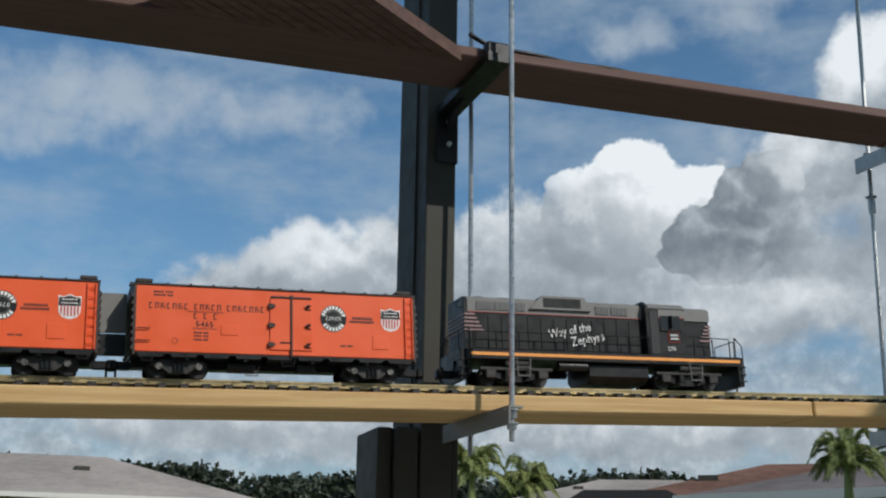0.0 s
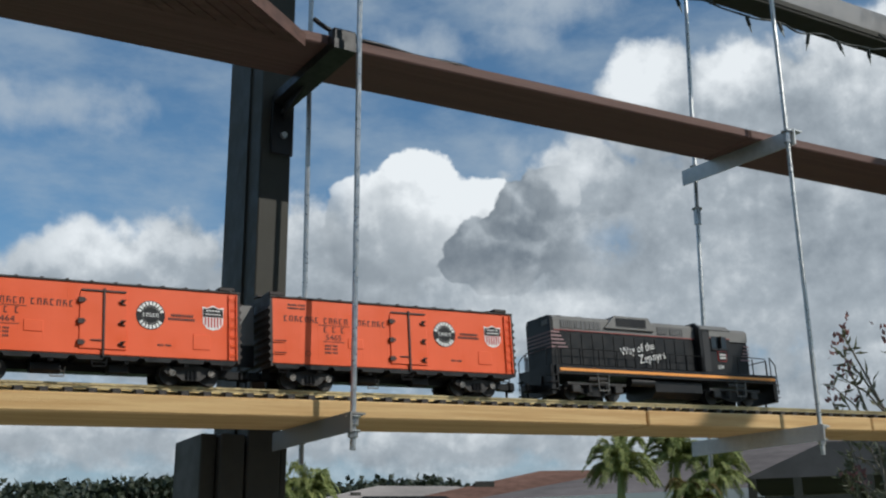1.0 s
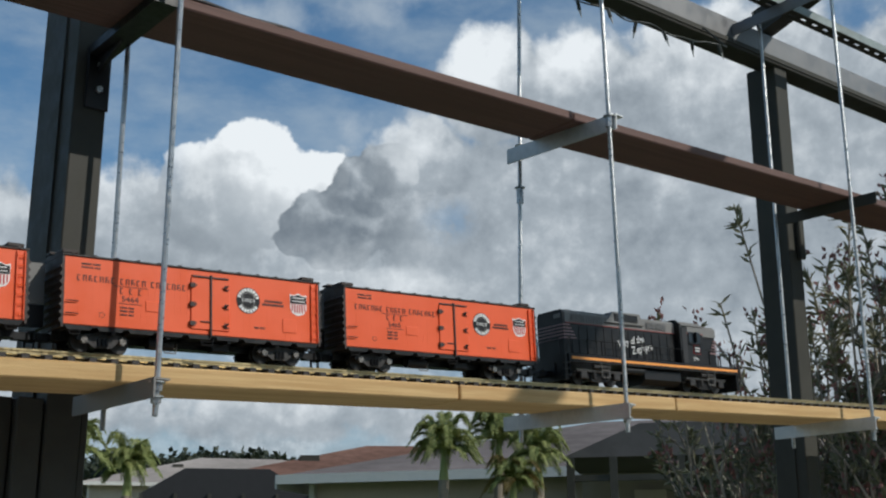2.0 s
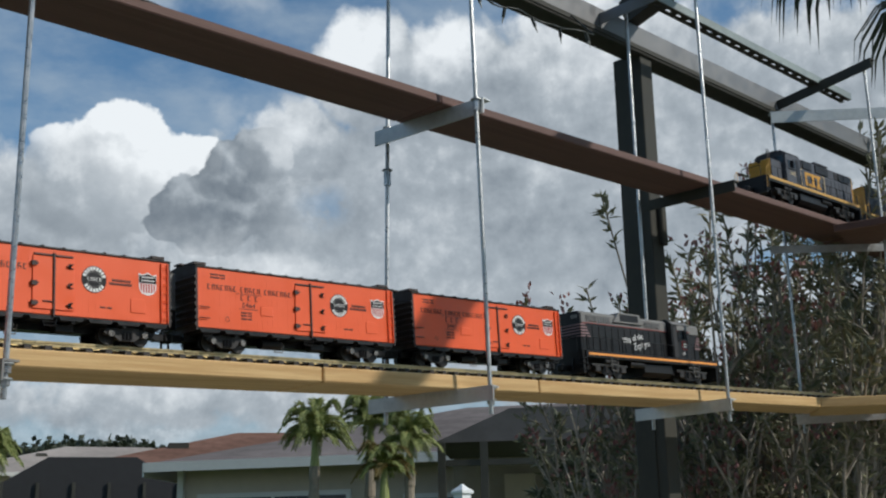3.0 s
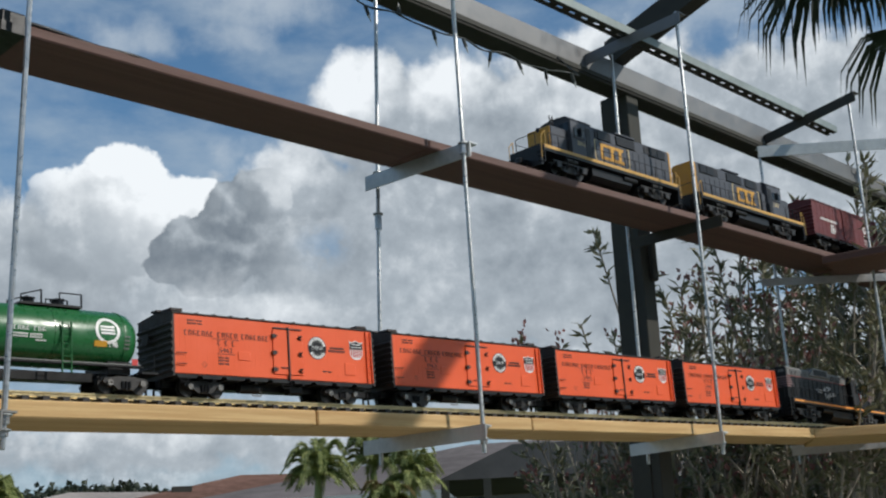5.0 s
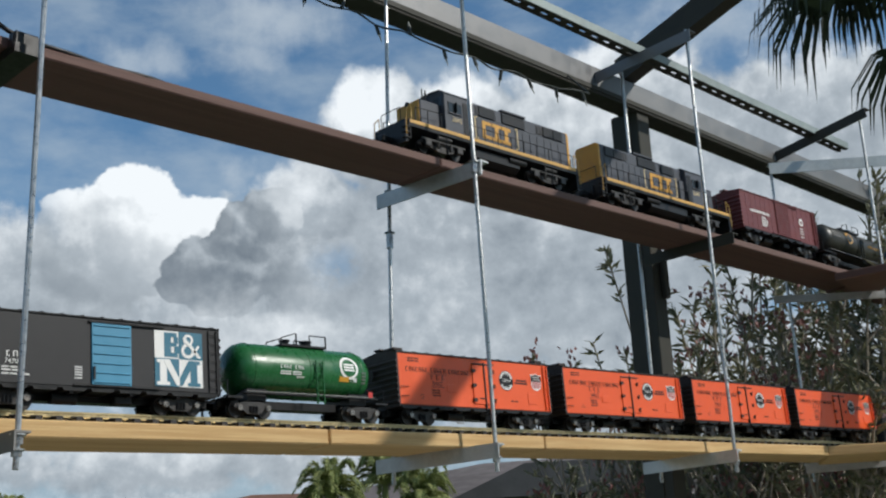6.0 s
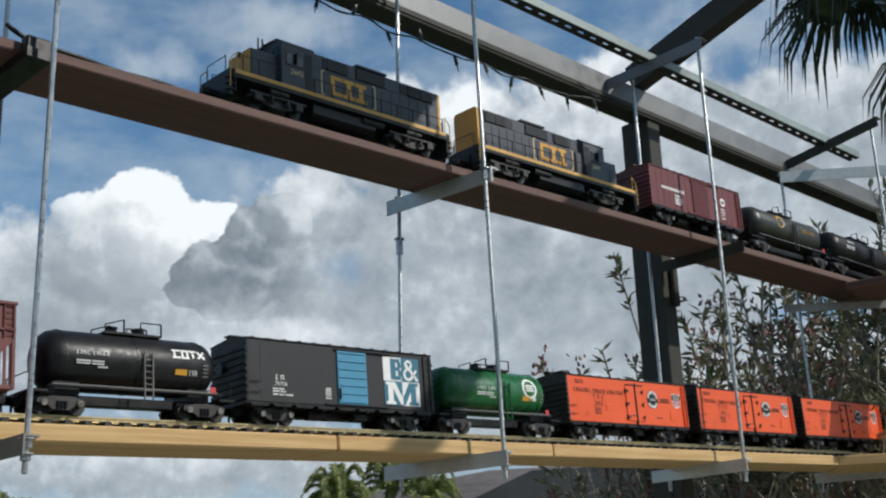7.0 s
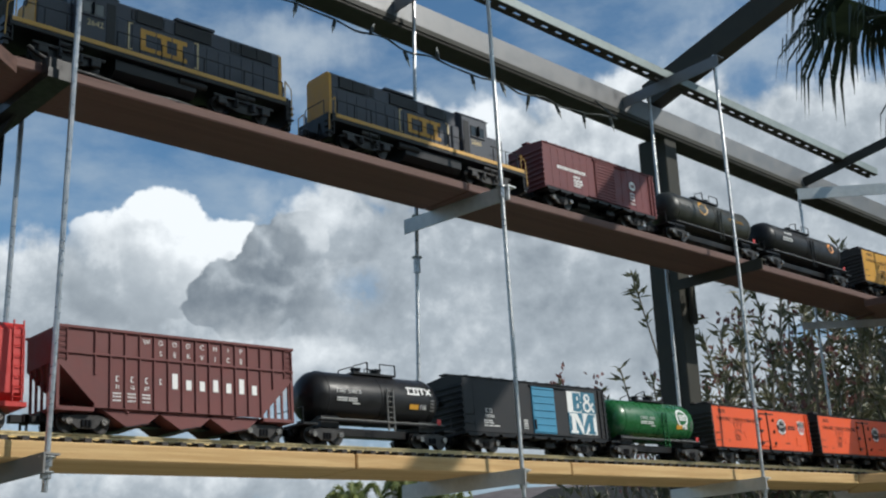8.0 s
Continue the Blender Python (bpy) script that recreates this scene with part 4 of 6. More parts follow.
    if kind == "black":
        # slanted squared rings and strokes
        bm = bmnew()
        for q, sides in enumerate(("tbl", "tblr", "tm", "x")):
            xq, wq, z0_, z1_ = h - 0.09 + q * 0.0145, 0.0135, zc + 0.0105, zc + 0.0225
            for k_ in sides:
                if k_ in "tb":
                    zz = z1_ if k_ == "t" else z0_
                    box(bm, xq - (0.003 if q == 0 else 0), xq + wq, Y - 0.0004, Y, zz - 0.0016, zz + 0.0016)
                elif k_ in "lrm":
                    xx = {"l": xq + 0.0015, "r": xq + wq - 0.0025, "m": xq + wq * 0.5}[k_]
                    box(bm, xx - 0.0017, xx + 0.0017, Y - 0.0004, Y, z0_, z1_)
                else:
                    beam(bm, (xq + 0.001, Y - 0.0002, z0_), (xq + wq, Y - 0.0002, z1_), 0.0004, 0.0032)
                    beam(bm, (xq + 0.001, Y - 0.0002, z1_), (xq + wq, Y - 0.0002, z0_), 0.0004, 0.0032)
        on(part("name_mark", bm, WHITE, c, "white squared name mark"))
        on(bars(c, (4, 5), 0.0058, 0.0058, -h + 0.05, Y, zc + 0.006, WHITE, serif=True))
    if kind == "green":
        bm = disc(bmnew(), h - 0.065, Y, zc + 0.008, 0.0215, 0.0165)
        for k in (0, 1, 2):
            box(bm, h - 0.077, h - 0.053, Y - 0.0004, Y, zc + 0.002 + k * 0.0052, zc + 0.0052 + k * 0.0052)
        beam(bm, (h - 0.06, Y, zc - 0.008), (h - 0.048, Y, zc - 0.016), 0.0006, 0.005)
        on(part("round_emblem", bm, WHITE, c, "round white ring emblem"))
        on(bars(c, (4, 3), 0.0068, 0.0062, -h + 0.085, Y, zc + 0.002, WHITE, serif=True))
    if kind in ("black", "green"):
        x = -h + (0.05 if kind == "black" else 0.085)
        for z in (-0.0065, -0.0105):
            on(bars(c, (7, 6), 0.0034, 0.0024, x, Y, zc + z, WHITE))
        on(bars(c, (5,), 0.0034, 0.0024, x + 0.036, Y, zc - 0.015, WHITE))
        on(part("yellow_panel", box(bmnew(), h - 0.088, h - 0.066, Y - 0.0003, Y, zc - 0.018, zc - 0.009), YELLOW, c))
        on(bars(c, (3,), 0.0055, 0.008, h - 0.062, Y, zc - 0.0135, WHITE, serif=True))
        for z in (0.0, -0.006, -0.012, -0.018):
            on(bars(c, (3,), 0.0035, 0.003, h - 0.036, Y, zc + z, GREY))
    if kind == "olive":
        on(part("worn_mark", disc(bmnew(), -0.05, Y, zc + 0.012, 0.019), YELLOW, c, "worn yellow emblem"))
        on(bars(c, (3, 4), 0.009, 0.007, 0.06, Y, zc + 0.002, YELLOW, serif=True))
        on(bars(c, (8,), 0.005, 0.005, -h + 0.04, Y, zc + 0.004, GREY))
    if kind == "plain":
        on(part("round_emblem", disc(bmnew(), h - 0.075, Y, zc + 0.012, 0.0145), STRIPE, c, "round orange emblem"))
        on(bars(c, (5,), 0.0078, 0.006, -h + 0.085, Y, zc + 0.018, WHITE))
        for z in (0.002, -0.004):
            on(bars(c, (6, 4), 0.0045, 0.003, -h + 0.07, Y, zc + z, WHITE))
    truck(c, -h + 0.03)
    truck(c, h - 0.03)
    couplers(c, hh)
    return c


def hopper():
    """Tall ribbed woodchip hopper with slope sheets and three bays."""
    c = thing("hopper_car", "tall oxide red ribbed hopper car with white lettering", "freight car")
    L, z0, z1, w = 0.432, 0.036, 0.158, 0.051
    h = L / 2
    cut = 0.062
    side = [(-h, z1), (-h, z0 + 0.068), (-h + cut, z0 + 0.006), (-h + cut, z0), (h - cut, z0), (h - cut, z0 + 0.006), (h, z0 + 0.068), (h, z1)]
    for s in (-1, 1):
        part("side_sheet", prism(bmnew(), side, "y", min(s * w, s * (w - 0.003)), max(s * w, s * (w - 0.003))), OXIDE, c)
    for s in (-1, 1):
        part("end_sheet", prism(bmnew(), [(s * h, z1), (s * (h - 0.003), z1), (s * (h - 0.003), z0 + 0.068), (s * h, z0 + 0.068)], "y", -w + 0.003, w - 0.003), OXIDE, c)
        part("slope_sheet", prism(bmnew(), [(s * (h - 0.003), z0 + 0.07), (s * (h - 0.003), z0 + 0.066), (s * (h - cut - 0.06), z0 - 0.006), (s * (h - cut - 0.06), z0)], "y", -w + 0.003, w - 0.003), OXIDE, c)
        for y in (-0.04, -0.02, 0.0, 0.02, 0.04):
            part("end_post", box(bmnew(), min(s * h, s * (h - 0.004)), max(s * h, s * (h - 0.004)), y - 0.0014, y + 0.0014, z0 - 0.004, z0 + 0.068), OXIDE, c)
        part("end_platform", box(bmnew(), min(s * h, s * (h - cut)), max(s * h, s * (h - cut)), -w, w, z0 - 0.006, z0), OXIDE, c)
        part("corner_post", box(bmnew(), min(s * h, s * (h - 0.005)), max(s * h, s * (h - 0.005)), -w - 0.001, -w + 0.004, z0 - 0.004, z1), OXIDE, c)
    part("top_chord", box(bmnew(), -h - 0.002, h + 0.002, -w - 0.004, -w + 0.001, z1 - 0.003, z1 + 0.002, 0.001), OXIDE, c)
    part("top_chord", box(bmnew(), -h - 0.002, h + 0.002, w - 0.001, w + 0.004, z1 - 0.003, z1 + 0.002, 0.001), OXIDE, c)
    part("waist_rail", box(bmnew(), -h, h, -w - 0.0035, -w, z1 - 0.042, z1 - 0.038, 0.0008), OXIDE, c)
    part("load", box(bmnew(), -h + 0.004, h - 0.004, -w + 0.004, w - 0.004, z1 - 0.03, z1 - 0.012), BROWNBLACK, c)
    n = 14
    xs = [-h + 0.062 + i * (L - 0.104) / (n - 1) for i in range(n)]
    for x in xs:
        part("rib", box(bmnew(), x - 0.0014, x + 0.0014, -w - 0.0034, -w, z0 + (0.002 if abs(x) < h - cut else 0.05), z1 - 0.003, 0.0006), OXIDE, c)
    for k, xc in enumerate((-0.085, 0.01, 0.1)):
        b = part("hopper_bay", prism(bmnew(), [(xc - 0.055, z0), (xc + 0.05, z0), (xc + 0.022, 0.014), (xc - 0.012, 0.010)], "y", -w + 0.006, w - 0.006), OXIDE, c)
        part("bay_door", prism(bmnew(), [(xc + 0.02, 0.016), (xc + 0.026, 0.016), (xc - 0.01, 0.0085), (xc - 0.016, 0.0095)], "y", -w + 0.004, w - 0.004), BLACK, b)
    for words, z in (("WOODCHIP", z1 - 0.013), ("SERVICE", z1 - 0.03)):
        for i, ch in enumerate(words):
            j = i + (3 if words == "WOODCHIP" else 4)
            if j + 1 < n:
                letter(c, ch, 0.0118, (xs[j] + xs[j + 1]) / 2, -w - 0.0006, z, WHITE)
    for j, tall in zip(range(5, 12), (0.025, 0.016, 0.016, 0.02, 0.016, 0.025, 0.016)):
        x, base, yy = (xs[j] + xs[j + 1]) / 2, z0 + 0.037, -w - 0.0006
        part("name_bar", box(bmnew(), x - 0.0048, x + 0.0048, yy - 0.0003, yy, base, base + tall), WHITE, c)
    for j in range(1, 5):
        bars(c, (1,), 0.009, 0.0085, (xs[j] + xs[j + 1]) / 2 - 0.003, -w - 0.0006, z0 + 0.047, WHITE, serif=True)
    for j, ww in ((1, "31"), (2, "15"), (3, "87")):
        letter(c, ww, 0.009, (xs[j] + xs[j + 1]) / 2, -w - 0.0006, z0 + 0.034, WHITE)
        for z in (0.024, 0.019, 0.013):
            bars(c, (5,), 0.0029, 0.0024, xs[j] + 0.005, -w - 0.0005, z0 + z, WHITE)
    ladder(c, h - 0.018, h - 0.003, -w, z0 + 0.07, z1, 6, OXIDE)
    ladder(c, -h + 0.002, -h + 0.016, -w, z0 + 0.07, z1, 6, OXIDE)
    part("center_sill", box(bmnew(), -h - 0.005, h + 0.005, -0.01, 0.01, 0.018, 0.032), BLACK, c)
    truck(c, -h + 0.055)
    truck(c, h - 0.055)
    couplers(c, h)
    return c


def covered_hopper():
    c = thing("covered_hopper_car", "bright red covered hopper car with ribbed ends", "freight car")
    L, w, z1 = 0.43, 0.052, 0.158
    h = L / 2
    out = [(-w, 0.05), (-w, z1 - 0.014), (-w + 0.012, z1 - 0.002), (0, z1 + 0.003), (w - 0.012, z1 - 0.002), (w, z1 - 0.014), (w, 0.05), (w - 0.02, 0.034), (-w + 0.02, 0.034)]
    part("body", prism(bmnew(), out, "x", -h, h), RED, c)
    for i in range(12):
        x = -h + 0.004 + i * (L - 0.008) / 11
        part("rib", box(bmnew(), x - 0.0018, x + 0.0018, -w - 0.003, -w, 0.04, z1 - 0.012, 0.0006), RED, c)
    part("roof_walk", box(bmnew(), -h, h, -0.012, 0.012, z1 + 0.003, z1 + 0.0055), RED, c)
    part("side_sill", box(bmnew(), -h - 0.004, h + 0.004, -w - 0.002, w + 0.002, 0.03, 0.037), RED, c)
    ladder(c, h - 0.018, h - 0.003, -w, 0.036, z1, 8, RED)
    bars(c, (9,), 0.012, 0.012, -0.09, -w - 0.0005, 0.1, WHITE, serif=True)
    truck(c, -h + 0.06)
    truck(c, h - 0.06)
    couplers(c, h)
    return c


def shorten(c, f):
    """Draw a locomotive's body in along its length; its trucks keep their shape and only stand closer."""
    for ob in c.children_recursive:
        if ob.name.startswith(("truck", "side_frame", "spring", "journal_box", "wheelset")):
            mid = -0.175 if sum(v.co.x for v in ob.data.vertices) < 0 else 0.165
            for v in ob.data.vertices:
                v.co.x += mid * (f - 1)
        else:
            for v in ob.data.vertices:
                v.co.x *= f


def loco(scheme):
    """A road-switcher diesel: long hood at -x, cab and short hood at +x, walkway with handrails, two trucks and a fuel tank."""
    zephyr = scheme == "black"
    body = BLACK if zephyr else NAVY
    top = GREY if zephyr else NAVY
    endm = BLACK if zephyr else YELLOW
    c = thing("diesel_locomotive", "black and grey diesel locomotive with an orange stripe" if zephyr else "dark blue diesel locomotive with yellow ends and stripe", "locomotive")
    H = 0.146 if zephyr else 0.152
    deck0, deck1 = 0.044, 0.056
    hw = 0.036      # half width of the hood
    xa, xb = -0.258, 0.085
    part("walkway", box(bmnew(), -0.27, 0.272, -0.052, 0.052, deck0 - 0.004, deck1, 0.001), BLACK, c)
    for s in (-1, 1):
        part("stripe", box(bmnew(), -0.262, 0.268, min(s * 0.0522, s * 0.0532), max(s * 0.0522, s * 0.0532), deck0 + (0.0015 if zephyr else 0.0035), deck1 - (0.0055 if zephyr else 0.001)), STRIPE if zephyr else DULLYELLOW, c, "orange stripe along the walkway" if zephyr else "yellow stripe along the walkway")
    # long hood, in two colours
    zt = 0.12
    part("long_hood", box(bmnew(), xa, xb, -hw, hw, deck1, zt, 0.001), body, c)
    bm = bmnew()
    prism(bm, [(-hw, zt), (-hw, H - 0.006), (-hw + 0.006, H), (hw - 0.006, H), (hw, H - 0.006), (hw, zt)], "x", xa, xb)
    part("hood_top", bm, top, c)
    part("hood_end", prism(bmnew(), [(-hw, deck1), (-hw, H - 0.006), (-hw + 0.006, H), (hw - 0.006, H), (hw, H - 0.006), (hw, deck1)], "x", xa - 0.007, xa - 0.0005), endm, c)
    for s in (-1, 1):
        y = s * hw
        # hood doors
        for i in range(13):
            x = xa + 0.012 + i * (xb - xa - 0.02) / 13
            part("hood_door", box(bmnew(), x, x + (xb - xa) / 13 - 0.004, min(y, y + s * 0.0012), max(y, y + s * 0.0012), deck1 + 0.004, zt - 0.006, 0.0004), body, c)
        # radiator grilles and blower bulge
        for x0, x1 in ((xa + 0.016, xa + 0.045), (xa + 0.048, xa + 0.108), (xa + 0.245, xa + 0.272), (xa + 0.276, xa + 0.31)):
            g = part("grille", box(bmnew(), x0, x1, min(y, y + s * 0.0012), max(y, y + s * 0.0012), zt + 0.004, H - 0.009), CHARCOAL if not zephyr else GRILLE, c)
            for k in range(6):
                x = x0 + (k + 0.5) * (x1 - x0) / 6
                part("slat", box(bmnew(), x - 0.0006, x + 0.0006, min(y, y + s * 0.002), max(y, y + s * 0.002), zt + 0.004, H - 0.009), top, g)
        if not zephyr:
            for x0, x1 in ((xa + 0.018, xa + 0.05), (xa + 0.052, xa + 0.085), (xa + 0.15, xa + 0.225), (xa + 0.25, xa + 0.3)):
                part("radiator_grille", box(bmnew(), x0, x1, min(y, y + s * 0.003), max(y, y + s * 0.003), zt + 0.002, H - 0.007), BLACK, c)
            continue
        bm = bmnew()
        prism(bm, [(xa + 0.115, zt + 0.008), (xa + 0.235, zt + 0.008), (xa + 0.222, H + 0.005), (xa + 0.14, H + 0.005)], "y", min(s * (hw - 0.004), s * (hw + 0.005)), max(s * (hw - 0.004), s * (hw + 0.005)))
        part("dynamic_brake", bm, top, c)
        part("brake_grille", box(bmnew(), xa + 0.142, xa + 0.214, min(s * (hw + 0.0045), s * (hw + 0.006)), max(s * (hw + 0.0045), s * (hw + 0.006)), zt + 0.012, H + 0.001), BLACK, c)
    part("dynamic_brake_roof", box(bmnew(), xa + 0.14, xa + 0.222, -hw, hw, H, H + 0.005, 0.001), top, c)
    for x in (xa + 0.03, xa + 0.075, xa + 0.18):
        zz = H + (0.005 if x > xa + 0.14 else 0)
        part("fan", rod(bmnew(), (x, 0, zz - 0.001), (x, 0, zz + 0.004), 0.018, 20), CHARCOAL, c, smooth=True)
    for x in (xa + 0.125, xa + 0.24):
        part("exhaust_stack", box(bmnew(), x - 0.008, x + 0.008, -0.006, 0.006, H - 0.001, H + 0.006, 0.001), STEEL, c)
    # cab with windows
    ca, cb, cw = 0.085, 0.16, 0.049
    roof = [(-cw, H - 0.011), (-cw * 0.75, H - 0.001), (-0.012, H + 0.002), (0.012, H + 0.002), (cw * 0.75, H - 0.001), (cw, H - 0.011)]
    cab = part("cab", prism(bmnew(), [(-cw, deck1)] + roof + [(cw, deck1)], "x", ca, cb), body, c)
    part("cab_roof", prism(bmnew(), [(p * 1.03, q + 0.0018) for p, q in roof] + [(p * 0.98, q - 0.0005) for p, q in reversed(roof)], "x", ca - 0.003, cb + 0.003), top, c)
    if zephyr:
        for s in (-1, 1):
            part("cab_band", box(bmnew(), ca + 0.022, cb, min(s * cw, s * (cw + 0.0008)), max(s * cw, s * (cw + 0.0008)), 0.122, H - 0.011), GREY, c, "grey band over the cab window")
            part("cab_pinstripe", box(bmnew(), ca + 0.022, cb, min(s * cw, s * (cw + 0.0011)), max(s * cw, s * (cw + 0.0011)), 0.1206, 0.122), REDLINE, c)
        part("cab_rear_wall", prism(bmnew(), [(-cw - 0.001, deck1), (-cw - 0.001, H - 0.008), (-cw * 0.75, H + 0.004), (cw * 0.75, H + 0.004), (cw + 0.001, H - 0.008), (cw + 0.001, deck1)], "x", ca - 0.004, ca + 0.002), BLACK, c)
    for s in (-1, 1):
        yy = s * cw
        for x0, x1 in ((ca + 0.026, ca + 0.044), (ca + 0.046, ca + 0.064)):
            wdw = part("window_frame", box(bmnew(), x0 - 0.0015, x1 + 0.0015, min(yy, yy + s * 0.001), max(yy, yy + s * 0.001), 0.101, 0.1245), BLACK, cab)
            part("window_pane", box(bmnew(), x0, x1, min(yy, yy + s * 0.0014), max(yy, yy + s * 0.0014), 0.1025, 0.123), GLASSDARK, cab)
        part("cab_door", box(bmnew(), ca + 0.003, ca + 0.02, min(yy, yy + s * 0.0012), max(yy, yy + s * 0.0012), deck1 + 0.001, 0.132, 0.0005), CHARCOAL if zephyr else BLACK, c)
        part("armrest", box(bmnew(), ca + 0.024, ca + 0.066, min(yy, yy + s * 0.003), max(yy, yy + s * 0.003), 0.098, 0.1005), body, c)
        part("wind_deflector", box(bmnew(), ca + 0.0445, ca + 0.0456, min(yy, yy + s * 0.008), max(yy, yy + s * 0.008), 0.102, 0.124), BLACK, c)
        for k in (-0.02, 0.008):
            part("end_window", box(bmnew(), cb, cb + 0.001, min(s * 0.016, s * 0.042), max(s * 0.016, s * 0.042), 0.116, 0.137), GLASSDARK, c) if k < 0 else None
    # short hood and nose
    sb, sh = 0.222, (0.144 if zephyr else 0.119)
    part("short_hood", box(bmnew(), cb, sb, -hw, hw, deck1, min(zt, sh), 0.003), body, c)
    if scheme == "lead":
        part("nose_front", box(bmnew(), sb, sb + 0.0022, -hw + 0.001, hw - 0.001, deck1 + 0.001, sh - 0.002, 0.0008), YELLOW, c, "yellow front of the nose")
    if zephyr:
        part("short_hood_top", prism(bmnew(), [(-hw, zt), (-hw, sh - 0.006), (-hw + 0.007, sh), (hw - 0.007, sh), (hw, sh - 0.006), (hw, zt)], "x", cb, sb), top, c)
    part("headlight", rod(bmnew(), (sb, 0, min(zt, sh) - 0.004), (sb + 0.004, 0, min(zt, sh) - 0.004), 0.006, 14), STEEL, c)
    bm = bmnew()
    for x in (cb + 0.004, cb + 0.014, cb + 0.024):
        rod(bm, (x, 0.006 * (1 if x > cb + 0.01 else -1), sh), (x, 0.006 * (1 if x > cb + 0.01 else -1), max(sh, H) + 0.008), 0.0016, 6)
    part("air_horn", bm, STEEL, c)
    # handrails on posts along the walkway edge
    for s in (-1, 1):
        yy = s * 0.0505
        posts = [-0.256 + i * 0.0425 for i in range(9)] + [0.175, 0.214, 0.25]
        for x in posts:
            part("handrail_post", rod(bmnew(), (x, yy, deck1 - 0.006), (x, yy, deck1 + 0.029), 0.0012, 5), BLACK, c)
        bm = rod(bmnew(), (posts[0], yy, deck1 + 0.029), (posts[8], yy, deck1 + 0.029), 0.0009, 5)
        rod(bm, (0.165, yy, deck1 + 0.033), (0.25, yy, deck1 + 0.031), 0.0009, 5)
        part("handrail", bm, BLACK, c)
        for e in (-1, 1):
            x = e * 0.262
            bm = bmnew()
            rod(bm, (x, yy, deck1), (x, yy, deck1 + 0.034), 0.0011, 5)
            rod(bm, (x, yy, deck1 + 0.034), (x + e * 0.014, yy, deck1 + 0.02), 0.0011, 5)
            rod(bm, (x + e * 0.014, yy, deck1 + 0.02), (x + e * 0.016, yy, 0.02), 0.0011, 5)
            part("grab_rail", bm, STEEL if zephyr else DULLYELLOW, c)
            bm = bmnew()
            for k, z in enumerate((0.014, 0.026, 0.038)):
                box(bm, min(x + e * 0.004, x + e * 0.02), max(x + e * 0.004, x + e * 0.02), min(yy - s * 0.012, yy), max(yy - s * 0.012, yy), z, z + 0.0018)
            box(bm, min(x + e * 0.003, x + e * 0.005), max(x + e * 0.003, x + e * 0.005), min(yy - s * 0.012, yy), max(yy - s * 0.012, yy), 0.012, deck1)
            part("step_well", bm, BLACK, c)
        for x in (-0.165, 0.175):
            bm = bmnew()
            for dx in (-0.011, 0.011):
                rod(bm, (x + dx, s * 0.0515, 0.014), (x + dx * 1.15, s * 0.0515, deck0), 0.0011, 5)
            rod(bm, (x - 0.011, s * 0.0515, 0.014), (x + 0.011, s * 0.0515, 0.014), 0.0011, 5)
            rod(bm, (x - 0.011, s * 0.0515, 0.028), (x + 0.011, s * 0.0515, 0.028), 0.0008, 5)
            part("side_step", bm, GREY if zephyr else BLACK, c)
    for e in (-1, 1):
        x = e * 0.274
        part("pilot", prism(bmnew(), [(x - 0.004, 0.006), (x + 0.004, 0.006), (x + 0.004, deck1), (x - 0.004, deck1)], "y", -0.047, 0.047), BLACK, c)
        bm = bmnew()
        for y in (-0.03, 0.03):
            rod(bm, (x, y, deck1), (x, y, deck1 + 0.032), 0.001, 5)
        rod(bm, (x, -0.03, deck1 + 0.032), (x, 0.03, deck1 + 0.032), 0.001, 5)
        part("end_rail", bm, BLACK, c)
        part("m_u_hose", rod(bmnew(), (x + e * 0.005, -0.02, 0.04), (x + e * 0.008, -0.02, 0.014), 0.0018, 6), BLACK, c)
    part("fuel_tank", prism(bmnew(), [(-0.036, 0.042), (-0.042, 0.036), (-0.042, 0.018), (-0.03, 0.008), (0.03, 0.008), (0.042, 0.018), (0.042, 0.036), (0.036, 0.042)], "x", -0.035 if zephyr else -0.075, 0.082), BLACK, c)
    part("air_tank", rod(bmnew(), (-0.095, -0.04, 0.033), (-0.04, -0.04, 0.033), 0.0075, 14), BLACK, c, smooth=True)
    part("air_tank", rod(bmnew(), (-0.095, 0.04, 0.033), (-0.04, 0.04, 0.033), 0.0075, 14), BLACK, c, smooth=True)
    for x in (-0.175, 0.165):
        t = truck(c, x, 0.092, STEEL if not zephyr else BLACK, False)
        for s in (-1, 1):
            bm = bmnew()
            box(bm, x - 0.064, x + 0.064, min(s * 0.039, s * 0.045), max(s * 0.039, s * 0.045), 0.023, 0.0285, 0.001)
            for dx in (-0.046, 0.046):
                box(bm, x + dx - 0.009, x + dx + 0.009, min(s * 0.039, s * 0.047), max(s * 0.039, s * 0.047), 0.01, 0.024, 0.0015)
                rod(bm, (x + dx * 0.4, s * 0.046, 0.01), (x + dx * 0.4, s * 0.046, 0.024), 0.004, 8)
            rod(bm, (x - 0.02, s * 0.046, 0.034), (x + 0.02, s * 0.046, 0.034), 0.0045, 10)
            part("truck_frame", bm, STEEL, t)
    couplers(c, 0.276)
    side = -1 if scheme != "lead" else 1      # the side that lettering is drawn for
    yy = side * (hw + 0.0018)
